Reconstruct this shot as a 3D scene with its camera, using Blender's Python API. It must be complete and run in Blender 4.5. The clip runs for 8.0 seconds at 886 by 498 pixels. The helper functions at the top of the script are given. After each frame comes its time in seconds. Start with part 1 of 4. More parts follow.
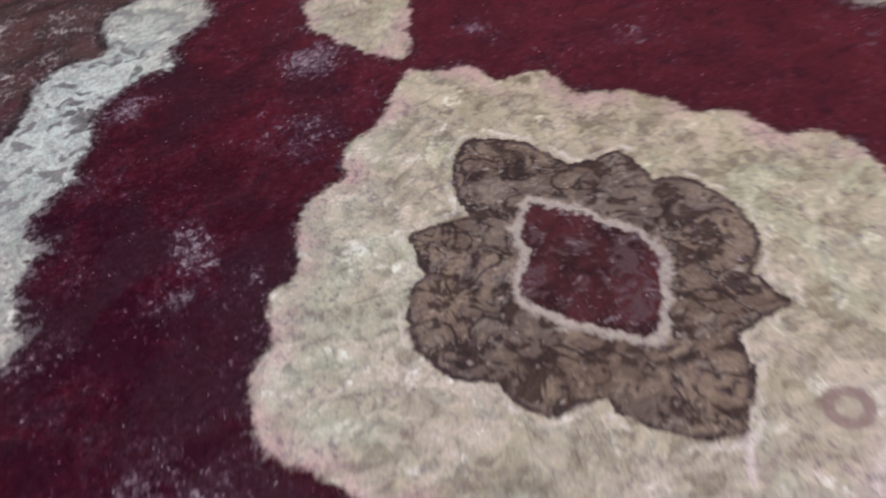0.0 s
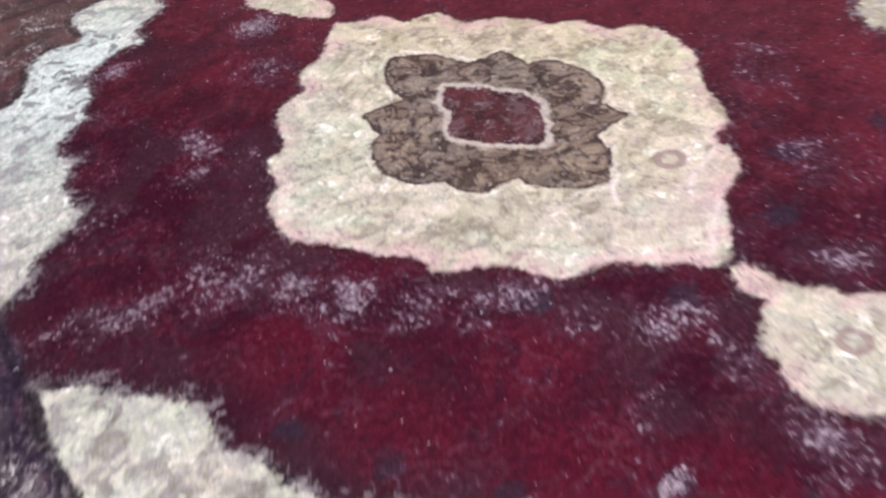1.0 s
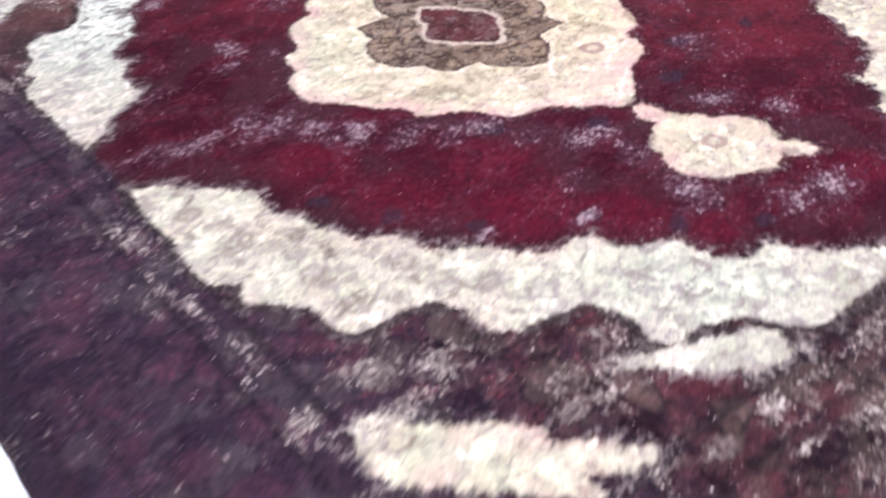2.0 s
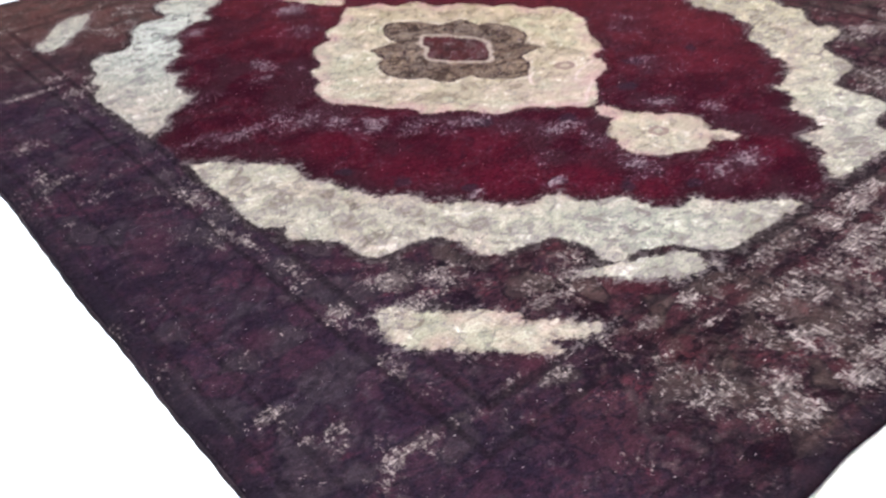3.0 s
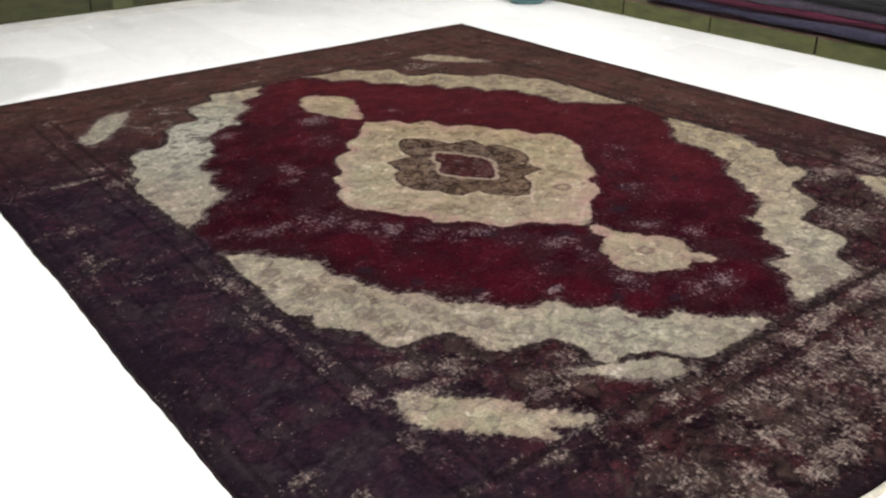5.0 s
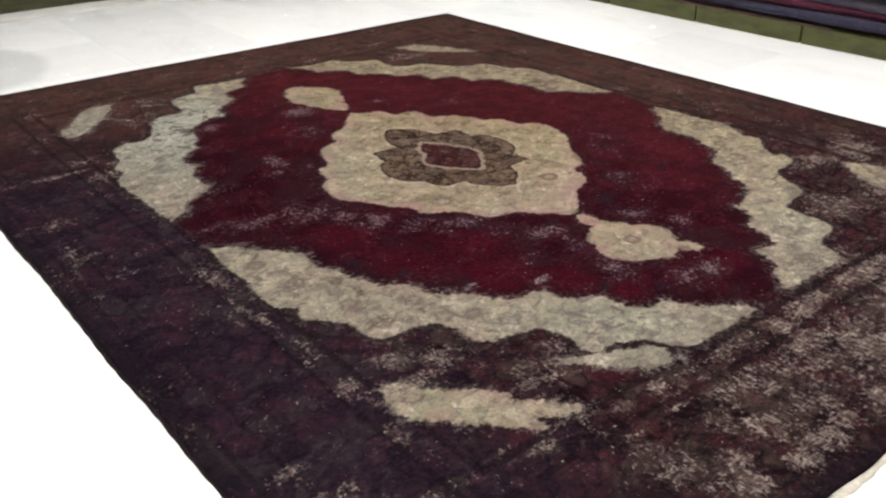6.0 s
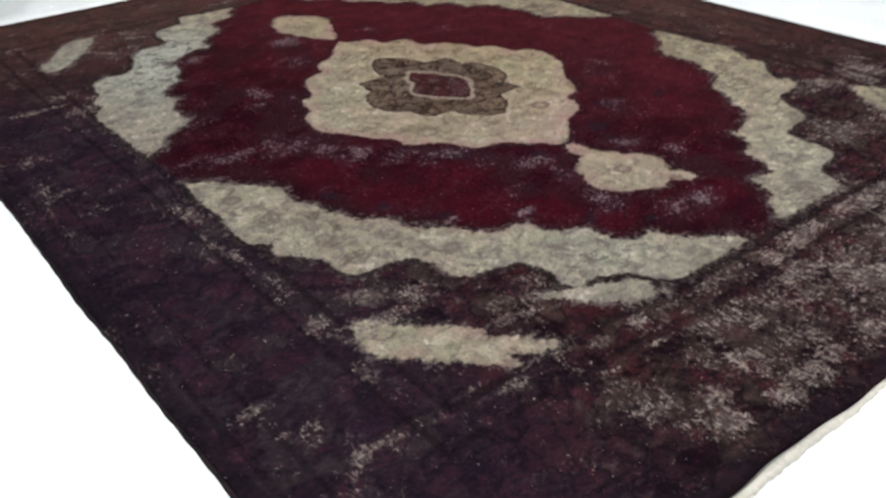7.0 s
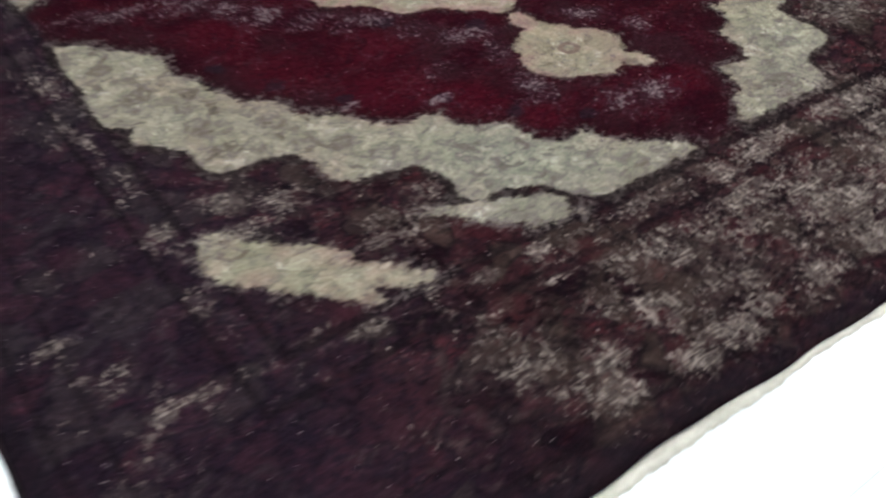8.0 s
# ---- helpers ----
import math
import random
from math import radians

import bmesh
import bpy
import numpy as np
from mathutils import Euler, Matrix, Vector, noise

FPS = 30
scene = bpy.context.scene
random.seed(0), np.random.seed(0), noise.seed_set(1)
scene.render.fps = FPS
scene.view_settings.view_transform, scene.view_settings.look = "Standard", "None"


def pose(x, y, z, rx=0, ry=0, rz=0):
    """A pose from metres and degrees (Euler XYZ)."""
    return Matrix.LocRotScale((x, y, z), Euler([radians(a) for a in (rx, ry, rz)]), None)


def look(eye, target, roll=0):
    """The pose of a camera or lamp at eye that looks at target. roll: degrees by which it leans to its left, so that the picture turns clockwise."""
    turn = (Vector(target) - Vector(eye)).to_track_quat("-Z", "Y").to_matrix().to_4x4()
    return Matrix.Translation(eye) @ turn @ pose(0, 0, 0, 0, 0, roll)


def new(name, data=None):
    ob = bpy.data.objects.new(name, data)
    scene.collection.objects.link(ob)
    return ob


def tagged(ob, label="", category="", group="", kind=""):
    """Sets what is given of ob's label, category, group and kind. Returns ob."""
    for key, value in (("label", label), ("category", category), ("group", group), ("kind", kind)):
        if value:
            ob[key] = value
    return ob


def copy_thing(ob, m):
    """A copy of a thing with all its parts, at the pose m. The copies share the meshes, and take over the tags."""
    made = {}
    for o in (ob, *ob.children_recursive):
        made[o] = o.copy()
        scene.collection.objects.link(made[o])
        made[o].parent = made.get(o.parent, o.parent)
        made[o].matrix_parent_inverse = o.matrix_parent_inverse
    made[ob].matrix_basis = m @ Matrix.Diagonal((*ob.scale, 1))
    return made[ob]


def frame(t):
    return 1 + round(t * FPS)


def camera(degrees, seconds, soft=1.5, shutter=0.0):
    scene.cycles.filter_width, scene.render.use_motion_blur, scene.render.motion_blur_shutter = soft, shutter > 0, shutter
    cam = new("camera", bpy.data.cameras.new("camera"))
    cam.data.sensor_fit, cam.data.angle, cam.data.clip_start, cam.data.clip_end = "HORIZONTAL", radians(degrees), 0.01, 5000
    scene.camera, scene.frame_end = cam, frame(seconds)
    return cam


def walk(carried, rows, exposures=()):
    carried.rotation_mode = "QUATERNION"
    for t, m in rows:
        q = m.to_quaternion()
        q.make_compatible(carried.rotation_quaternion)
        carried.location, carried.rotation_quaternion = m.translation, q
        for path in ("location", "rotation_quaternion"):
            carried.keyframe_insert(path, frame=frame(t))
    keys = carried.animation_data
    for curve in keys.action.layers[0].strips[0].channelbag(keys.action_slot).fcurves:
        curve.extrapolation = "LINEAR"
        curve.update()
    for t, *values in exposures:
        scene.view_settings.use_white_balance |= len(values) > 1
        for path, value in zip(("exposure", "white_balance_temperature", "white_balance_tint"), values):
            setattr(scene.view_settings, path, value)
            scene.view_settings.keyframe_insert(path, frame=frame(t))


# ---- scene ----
cam = camera(55.3, 8.0, soft=2.3, shutter=0.5)
PATH = [
    (0, (-0.581, -0.928, 1.148), (-0.125, 0.432, -0.245), -9.8),
    (0.2, (-0.73, -1.082, 1.114), (-0.092, 0.296, -0.188), -5.7),
    (0.3, (-0.77, -1.137, 1.135), (-0.082, 0.209, -0.174), -5.7),
    (0.5, (-0.892, -1.243, 1.194), (-0.192, 0.034, -0.176), -7.6),
    (0.7, (-0.925, -1.43, 1.098), (-0.238, -0.074, -0.201), -9.7),
    (1, (-1.128, -1.552, 1.213), (-0.353, -0.246, -0.089), -8.4),
    (1.2, (-1.213, -1.73, 1.209), (-0.39, -0.391, -0.028), -6.2),
    (1.5, (-1.344, -1.934, 1.208), (-0.502, -0.604, -0.027), -6.4),
    (1.7, (-1.449, -2.016, 1.227), (-0.574, -0.719, -0.02), -5.7),
    (1.8, (-1.499, -2.08, 1.204), (-0.623, -0.779, -0.038), -5.8),
    (2, (-1.665, -2.176, 1.214), (-0.774, -0.884, -0.026), -6.2),
    (2.2, (-1.805, -2.271, 1.227), (-0.908, -1.031, -0.061), -4.4),
    (3.3, (-2.127, -2.717, 1.337), (-1.107, -1.372, 0.264), -3.8),
    (3.5, (-2.186, -2.749, 1.372), (-1.133, -1.42, 0.311), -2.4),
    (3.8, (-2.27, -2.784, 1.393), (-1.216, -1.414, 0.387), -2.3),
    (4, (-2.32, -2.785, 1.413), (-1.235, -1.407, 0.452), -1.4),
    (4.2, (-2.326, -2.789, 1.435), (-1.224, -1.399, 0.51), -0.9),
    (5.3, (-2.295, -2.785, 1.437), (-1.195, -1.385, 0.527), -0.2),
    (5.5, (-2.293, -2.786, 1.431), (-1.175, -1.408, 0.507), 0.1),
    (6, (-2.288, -2.782, 1.429), (-1.177, -1.404, 0.499), -0.5),
    (6.5, (-2.271, -2.781, 1.42), (-1.179, -1.398, 0.474), -0.8),
    (6.7, (-2.239, -2.779, 1.407), (-1.156, -1.424, 0.411), -1.2),
    (7, (-2.142, -2.796, 1.373), (-1.113, -1.449, 0.311), -1.9),
    (7.2, (-2.074, -2.811, 1.348), (-1.11, -1.455, 0.238), -2.4),
    (7.3, (-2.041, -2.804, 1.357), (-1.107, -1.476, 0.188), -2.9),
    (7.5, (-1.954, -2.79, 1.314), (-1.062, -1.476, 0.098), -4.1),
    (7.7, (-1.849, -2.757, 1.272), (-0.965, -1.492, 0.0), -3.4),
    (8, (-1.607, -2.683, 1.263), (-0.763, -1.472, -0.088), -1.1),
]
EXPOSURE = [
    (0.0, 0.36, 5450, 17), (0.5, 0.76, 5430, 15), (1.0, 1.08, 5400, 15), (1.5, 1.32, 5500, 17), (2.0, 1.46, 5520, 18), (3.5, 0.56, 5820, 13),
    (4.0, 0.33, 6080, 12), (5.5, -0.06, 6560, 13), (6.5, -0.08, 6560, 13), (7.0, -0.16, 6060, 10), (7.5, -0.19, 5930, 8), (8.0, -0.14, 5880, 6),
]
walk(cam, [(t, look(eye, target, roll)) for t, eye, target, roll in PATH], EXPOSURE)

# ---- light, exposure ----
world = bpy.data.worlds.new("room_world")
world.use_nodes = True
scene.world = world
world.node_tree.nodes["Background"].inputs[0].default_value = (0.9, 0.95, 1.0, 1)
world.node_tree.nodes["Background"].inputs[1].default_value = 0.05
PANEL_STRENGTH = 13.0


# ---- node helpers ----
class Nodes:
    """Short hand for wiring a node material."""

    def __init__(self, name, rough=0.8, metal=0.0, spec=0.3):
        self.mat = bpy.data.materials.new(name)
        self.mat.use_nodes = True
        self.tree = self.mat.node_tree
        self.bsdf = self.tree.nodes["Principled BSDF"]
        self.bsdf.inputs["Roughness"].default_value = rough
        self.bsdf.inputs["Metallic"].default_value = metal
        self.bsdf.inputs["Specular IOR Level"].default_value = spec
        self.place = self.tree.nodes.new("ShaderNodeTexCoord").outputs["Object"]

    def add(self, kind, **sets):
        n = self.tree.nodes.new(kind)
        for k, v in sets.items():
            setattr(n, k, v)
        return n

    def wire(self, value, socket):
        if isinstance(value, bpy.types.NodeSocket):
            self.tree.links.new(value, socket)
        elif isinstance(value, tuple) and len(value) == 3 and socket.type == "RGBA":
            socket.default_value = (*value, 1)
        else:
            socket.default_value = value

    def math(self, op, a, b=0.0, c=0.0, clamp=False):
        n = self.add("ShaderNodeMath", operation=op, use_clamp=clamp)
        for v, s in zip((a, b, c), n.inputs):
            self.wire(v, s)
        return n.outputs[0]

    def step(self, v, lo, hi):
        """A smooth step of v from lo to hi."""
        n = self.add("ShaderNodeMapRange", interpolation_type="SMOOTHSTEP")
        for val, s in zip((v, lo, hi, 0.0, 1.0), n.inputs):
            self.wire(val, s)
        return n.outputs[0]

    def mix(self, f, a, b, blend="MIX"):
        n = self.add("ShaderNodeMix", data_type="RGBA", blend_type=blend)
        self.wire(f, n.inputs[0])
        self.wire(a, n.inputs[6])
        self.wire(b, n.inputs[7])
        return n.outputs[2]

    def scaled(self, sx, sy, sz=1.0, turn=0.0, shift=(0, 0, 0)):
        n = self.add("ShaderNodeMapping")
        self.wire(self.place, n.inputs[0])
        n.inputs["Location"].default_value = shift
        n.inputs["Rotation"].default_value = (0, 0, radians(turn))
        n.inputs["Scale"].default_value = (sx, sy, sz)
        return n.outputs[0]

    def noise(self, scale, detail=3.0, rough=0.55, vec=None, warp=0.0):
        n = self.add("ShaderNodeTexNoise")
        self.wire(vec or self.place, n.inputs["Vector"])
        for k, v in (("Scale", scale), ("Detail", detail), ("Roughness", rough), ("Distortion", warp)):
            n.inputs[k].default_value = v
        return n.outputs["Fac"]

    def cells(self, scale, feature="F1", vec=None):
        n = self.add("ShaderNodeTexVoronoi", feature=feature)
        self.wire(vec or self.place, n.inputs["Vector"])
        n.inputs["Scale"].default_value = scale
        return n.outputs["Distance"]

    def leafage(self, scale, warp=0.06):
        """Irregular woven petals: two chances for each petal, and the distance to its rim."""
        n = self.add("ShaderNodeTexNoise")
        self.wire(self.place, n.inputs["Vector"])
        n.inputs["Scale"].default_value, n.inputs["Detail"].default_value = scale * 0.9, 3.0
        bent = self.add("ShaderNodeVectorMath", operation="MULTIPLY_ADD")
        self.wire(n.outputs["Color"], bent.inputs[0])
        bent.inputs[1].default_value = (warp, warp, 0)
        self.wire(self.place, bent.inputs[2])
        v = self.add("ShaderNodeTexVoronoi", feature="F1")
        self.wire(bent.outputs[0], v.inputs["Vector"])
        v.inputs["Scale"].default_value = scale
        split = self.add("ShaderNodeSeparateColor")
        self.wire(v.outputs["Color"], split.inputs[0])
        return split.outputs[0], split.outputs[1], self.cells(scale, "DISTANCE_TO_EDGE", bent.outputs[0])

    def attr(self, name):
        n = self.add("ShaderNodeAttribute", attribute_name=name)
        return n.outputs["Fac"]

    def chance(self):
        return self.add("ShaderNodeObjectInfo").outputs["Random"]

    def bump(self, height, strength=0.3, distance=0.002):
        n = self.add("ShaderNodeBump")
        n.inputs["Strength"].default_value, n.inputs["Distance"].default_value = strength, distance
        self.wire(height, n.inputs["Height"])
        self.tree.links.new(n.outputs[0], self.bsdf.inputs["Normal"])

    def done(self, colour):
        self.wire(colour, self.bsdf.inputs["Base Color"])
        return self.mat


# ---- materials ----
def carpet_material():
    """Overdyed worn pile: crimson ground, cream figures, brown ornament, plum border; wear shows the pale warp."""
    m = Nodes("overdyed_pile", rough=1.0, spec=0.0)
    rows = m.scaled(0.84, 1.0)                     # pile rows lie along x
    warp = m.scaled(0.95, 0.75)
    broad = m.noise(2.2, 4, 0.6)
    blot = m.noise(8.0, 5, 0.62, rows, 0.6)
    rag = m.noise(24.0, 5, 0.68, rows, 0.5)
    fleck = m.noise(62.0, 4, 0.72, m.scaled(0.7, 1.0), 0.3)
    scuff = m.noise(80.0, 4, 0.74, warp, 0.3)
    knot = m.noise(300.0, 2, 0.6, rows)
    streak = m.noise(26.0, 5, 0.72, m.scaled(0.85, 0.75), 0.4)
    blush = m.attr("blush")
    loose = m.math("ADD", m.math("MULTIPLY_ADD", rag, 0.085, -0.0425), m.math("MULTIPLY_ADD", fleck, 0.065, -0.0325))
    jag = m.math("MULTIPLY", loose, m.math("MULTIPLY_ADD", m.math("MAXIMUM", blush, m.attr("crisp")), -0.45, 1.0))
    tidy = m.math("ADD", m.math("MULTIPLY_ADD", rag, 0.034, -0.017), m.math("MULTIPLY_ADD", fleck, 0.020, -0.010))

    def line(noise, at, half):
        return m.step(m.math("ABSOLUTE", m.math("SUBTRACT", noise, at)), half, half * 0.35)

    # border
    petals = m.noise(6.5, 3, 0.5, None, 1.2)
    dark = m.mix(m.step(blot, 0.40, 0.60), (0.0145, 0.0064, 0.0092), (0.0280, 0.0122, 0.0140))
    dark = m.mix(m.math("MULTIPLY", m.step(petals, 0.53, 0.66), m.step(fleck, 0.34, 0.64)), dark, (0.0440, 0.0120, 0.0150))
    dark = m.mix(m.math("MULTIPLY", m.step(rag, 0.53, 0.62), 0.75), dark, (0.0420, 0.0280, 0.0250))
    dark = m.mix(m.math("MULTIPLY", m.step(fleck, 0.50, 0.38), 0.7), dark, (0.0085, 0.0062, 0.0092))
    dark = m.mix(m.math("MULTIPLY", line(m.noise(9.0, 2, 0.5, None, 1.5), 0.5, 0.020), 0.6), dark, (0.0070, 0.0050, 0.0075))
    scroll = m.math("MULTIPLY", line(m.noise(11.0, 2, 0.5, None, 2.2), 0.5, 0.022), m.step(m.math("ADD", m.attr("wear"), m.math("MULTIPLY_ADD", fleck, 0.8, -0.4)), 0.20, 0.42))
    dark = m.mix(m.math("MULTIPLY", scroll, 0.35), dark, (0.075, 0.060, 0.054))
    one, two, brink = m.leafage(11.0, 0.12)
    dark = m.mix(1.0, dark, m.mix(one, (0.55, 0.56, 0.60), (1.32, 1.26, 1.24)), "MULTIPLY")
    dark = m.mix(m.math("MULTIPLY", m.step(two, 0.76, 0.80), m.math("MULTIPLY", m.step(fleck, 0.30, 0.52), 0.6)), dark, (0.0330, 0.0110, 0.0135))
    dark = m.mix(m.math("MULTIPLY", m.step(two, 0.24, 0.20), 0.55), dark, (0.0330, 0.0245, 0.0205))
    dark = m.mix(m.math("MULTIPLY", m.step(brink, 0.10, 0.03), m.math("MULTIPLY", m.step(rag, 0.40, 0.52), 0.7)), dark, (0.0072, 0.0050, 0.0068))
    small, hue, thin = m.leafage(30.0, 0.05)
    dark = m.mix(1.0, dark, m.mix(small, (0.72, 0.70, 0.72), (1.34, 1.30, 1.28)), "MULTIPLY")
    palm = m.attr("palm")
    dark = m.mix(m.math("MULTIPLY", m.math("MULTIPLY", palm, m.step(rag, 0.40, 0.58)), 0.55), dark, (0.0480, 0.0320, 0.0290))
    dark = m.mix(m.math("MULTIPLY", m.step(m.math("ADD", m.attr("ember"), m.math("MULTIPLY_ADD", rag, 1.2, -0.6)), 0.40, 0.95), 0.55), dark, (0.0380, 0.0085, 0.0120))
    cool = m.attr("cool")
    dark = m.mix(m.math("MULTIPLY", cool, 0.85), dark, m.mix(0.45, m.mix(1.0, dark, (0.86, 1.06, 1.30), "MULTIPLY"), (0.0165, 0.0105, 0.0180)))
    veil = m.math("MULTIPLY", m.step(m.noise(4.2, 4, 0.6, None, 0.8), 0.50, 0.62), m.step(m.math("ADD", m.attr("wear"), m.math("MULTIPLY_ADD", rag, 0.5, -0.25)), 0.16, 0.34))
    dark = m.mix(m.math("MULTIPLY", m.math("MULTIPLY", veil, m.step(fleck, 0.40, 0.60)), 0.35), dark, (0.058, 0.047, 0.040))
    rust = m.mix(m.step(m.noise(5.0, 4, 0.60, None, 0.9), 0.40, 0.60), (0.0350, 0.0215, 0.0185), (0.0540, 0.0265, 0.0225))
    rust = m.mix(m.math("MULTIPLY", m.step(petals, 0.52, 0.62), 0.6), rust, (0.056, 0.0225, 0.0195))
    rust = m.mix(m.math("MULTIPLY", palm, m.math("MULTIPLY", m.step(rag, 0.40, 0.60), 0.5)), rust, (0.085, 0.058, 0.046))
    rust = m.mix(m.math("MULTIPLY", m.step(fleck, 0.58, 0.68), 0.45), rust, (0.115, 0.085, 0.068))
    rust = m.mix(m.math("MULTIPLY", m.step(m.noise(14.0, 4, 0.6, None, 0.8), 0.46, 0.36), 0.6), rust, (0.0200, 0.0135, 0.0125))
    dark = m.mix(m.step(m.attr("fade"), 0.05, 0.75), dark, rust)
    rim = m.math("ADD", m.attr("rim"), m.math("MULTIPLY", tidy, 0.8))

    def stripe(at, half):
        return m.step(m.math("ABSOLUTE", m.math("SUBTRACT", rim, at)), half, half * 0.45)

    for at, half, deep in ((0.13, 0.025, 0.45), (0.29, 0.020, 0.40), (0.77, 0.026, 0.55), (0.95, 0.030, 0.60)):
        dark = m.mix(m.math("MULTIPLY", m.math("MULTIPLY", stripe(at, half), deep), m.math("MULTIPLY_ADD", m.attr("fade"), -0.6, 1.0)), dark, (0.0075, 0.0054, 0.0070))
    dark = m.mix(m.math("MULTIPLY", m.step(rim, 0.11, 0.06), 0.65), dark, (0.0105, 0.0078, 0.0110))

    # crimson ground
    red = m.mix(m.step(blot, 0.36, 0.62), (0.0155, 0.0028, 0.0057), (0.0260, 0.0031, 0.0066))
    red = m.mix(m.math("MULTIPLY", m.attr("deep"), 0.70), red, (0.0365, 0.0031, 0.0074))
    red = m.mix(m.math("MULTIPLY", m.attr("sunned"), 0.90), red, m.mix(m.step(blot, 0.36, 0.64), (0.0410, 0.0084, 0.0104), (0.0570, 0.0096, 0.0118)))
    red = m.mix(m.math("MULTIPLY", m.step(rag, 0.53, 0.64), 0.55), red, (0.0150, 0.0052, 0.0085))
    red = m.mix(m.math("MULTIPLY", m.math("MULTIPLY", m.step(fleck, 0.55, 0.64), m.step(blot, 0.44, 0.58)), 0.45), red, (0.0640, 0.0215, 0.0265))
    dusk = m.noise(3.4, 4, 0.58, None, 0.7)
    shy = m.math("MULTIPLY", m.math("MULTIPLY_ADD", m.attr("deep"), -0.75, 0.85), m.math("MULTIPLY_ADD", m.attr("sunned"), -0.75, 1.0))
    red = m.mix(m.math("MULTIPLY", m.step(m.math("ADD", dusk, m.math("MULTIPLY_ADD", rag, 0.18, -0.09)), 0.46, 0.60), shy), red, (0.0195, 0.0068, 0.0095))
    margin = m.step(m.math("ADD", m.attr("ground"), m.math("MULTIPLY", loose, 2.2)), 0.10, 0.0)
    red = m.mix(m.math("MULTIPLY", margin, 0.45), red, (0.0140, 0.0058, 0.0078))
    ground = m.mix(m.step(m.math("ADD", m.attr("ground"), jag), -0.004, 0.008), dark, red)
    bloom = m.step(m.math("ADD", m.attr("rosette"), m.math("MULTIPLY", loose, 20.0)), 0.45, 0.95)
    ground = m.mix(m.math("MULTIPLY", bloom, 0.60), ground, (0.0120, 0.0095, 0.0140))

    # cream figures
    cream = m.mix(blush, (0.248, 0.228, 0.170), (0.230, 0.192, 0.138))
    tinge = m.noise(4.5, 3, 0.55, None, 0.8)
    cream = m.mix(m.math("MULTIPLY", m.step(tinge, 0.52, 0.64), 0.6), cream, (0.268, 0.266, 0.190))
    cream = m.mix(m.math("MULTIPLY", m.step(tinge, 0.47, 0.36), 0.6), cream, (0.262, 0.208, 0.164))
    leaf = m.noise(8.5, 4, 0.56, None, 1.4)
    cream = m.mix(m.math("MULTIPLY", m.step(leaf, 0.50, 0.60), m.math("MULTIPLY_ADD", blush, -0.02, 0.50)), cream, m.mix(blush, (0.146, 0.130, 0.098), (0.158, 0.132, 0.080)))
    spray = m.noise(17.0, 4, 0.58, m.scaled(0.7, 1.0, 1.0, 35), 1.1)
    cream = m.mix(m.math("MULTIPLY", m.step(spray, 0.53, 0.63), m.math("MULTIPLY_ADD", blush, -0.16, 0.66)), cream, m.mix(blush, (0.118, 0.104, 0.078), (0.135, 0.110, 0.070)))
    cream = m.mix(m.math("MULTIPLY", m.math("MULTIPLY", m.step(spray, 0.57, 0.64), m.step(leaf, 0.44, 0.56)), m.math("MULTIPLY_ADD", blush, -0.35, 0.85)), cream, (0.068, 0.055, 0.042))
    cream = m.mix(m.math("MULTIPLY", m.step(m.math("MULTIPLY_ADD", spray, -0.6, m.math("MULTIPLY_ADD", fleck, 0.6, 0.49)), 0.54, 0.68), 0.6), cream, (0.400, 0.370, 0.300))
    glint = m.math("MULTIPLY", m.step(m.noise(13.0, 3, 0.6, None, 0.6), 0.57, 0.68), m.step(fleck, 0.38, 0.60))
    cream = m.mix(m.math("MULTIPLY", glint, 0.55), cream, (0.520, 0.490, 0.415))
    fill, line_chance, rim_of = m.leafage(17.0, 0.08)
    cream = m.mix(1.0, cream, m.mix(fill, (0.86, 0.85, 0.82), (1.24, 1.24, 1.24)), "MULTIPLY")
    cream = m.mix(m.math("MULTIPLY", m.math("MULTIPLY", m.step(rim_of, 0.10, 0.02), m.step(line_chance, 0.50, 0.56)), m.math("MULTIPLY", m.step(fleck, 0.36, 0.56), 0.50)), cream, (0.105, 0.092, 0.070))
    cream = m.mix(m.math("MULTIPLY", m.math("MULTIPLY", m.step(hue, 0.84, 0.87), m.step(fleck, 0.36, 0.52)), m.math("MULTIPLY_ADD", blush, -0.3, 0.6)), cream, (0.085, 0.074, 0.056))
    sprig = m.math("MULTIPLY", m.attr("sprig"), m.step(m.math("MULTIPLY_ADD", fleck, 0.5, m.math("MULTIPLY", rag, 0.5)), 0.36, 0.50))
    cream = m.mix(m.math("MULTIPLY", sprig, m.math("MULTIPLY_ADD", blush, -0.40, 0.90)), cream, (0.082, 0.070, 0.053))
    cream = m.mix(m.math("MULTIPLY", m.math("MULTIPLY", m.attr("rose"), m.step(rag, 0.38, 0.58)), 0.60), cream, (0.240, 0.168, 0.146))
    cream = m.mix(m.math("MULTIPLY", m.attr("seam"), m.step(rag, 0.36, 0.52)), cream, (0.340, 0.275, 0.240))
    cream = m.mix(m.math("MULTIPLY", m.attr("sunned"), 0.80), cream, m.mix(1.0, cream, (0.93, 0.86, 0.70), "MULTIPLY"))
    mint = m.attr("mint")
    cream = m.mix(m.math("MULTIPLY", mint, 0.32), cream, (0.248, 0.278, 0.222))
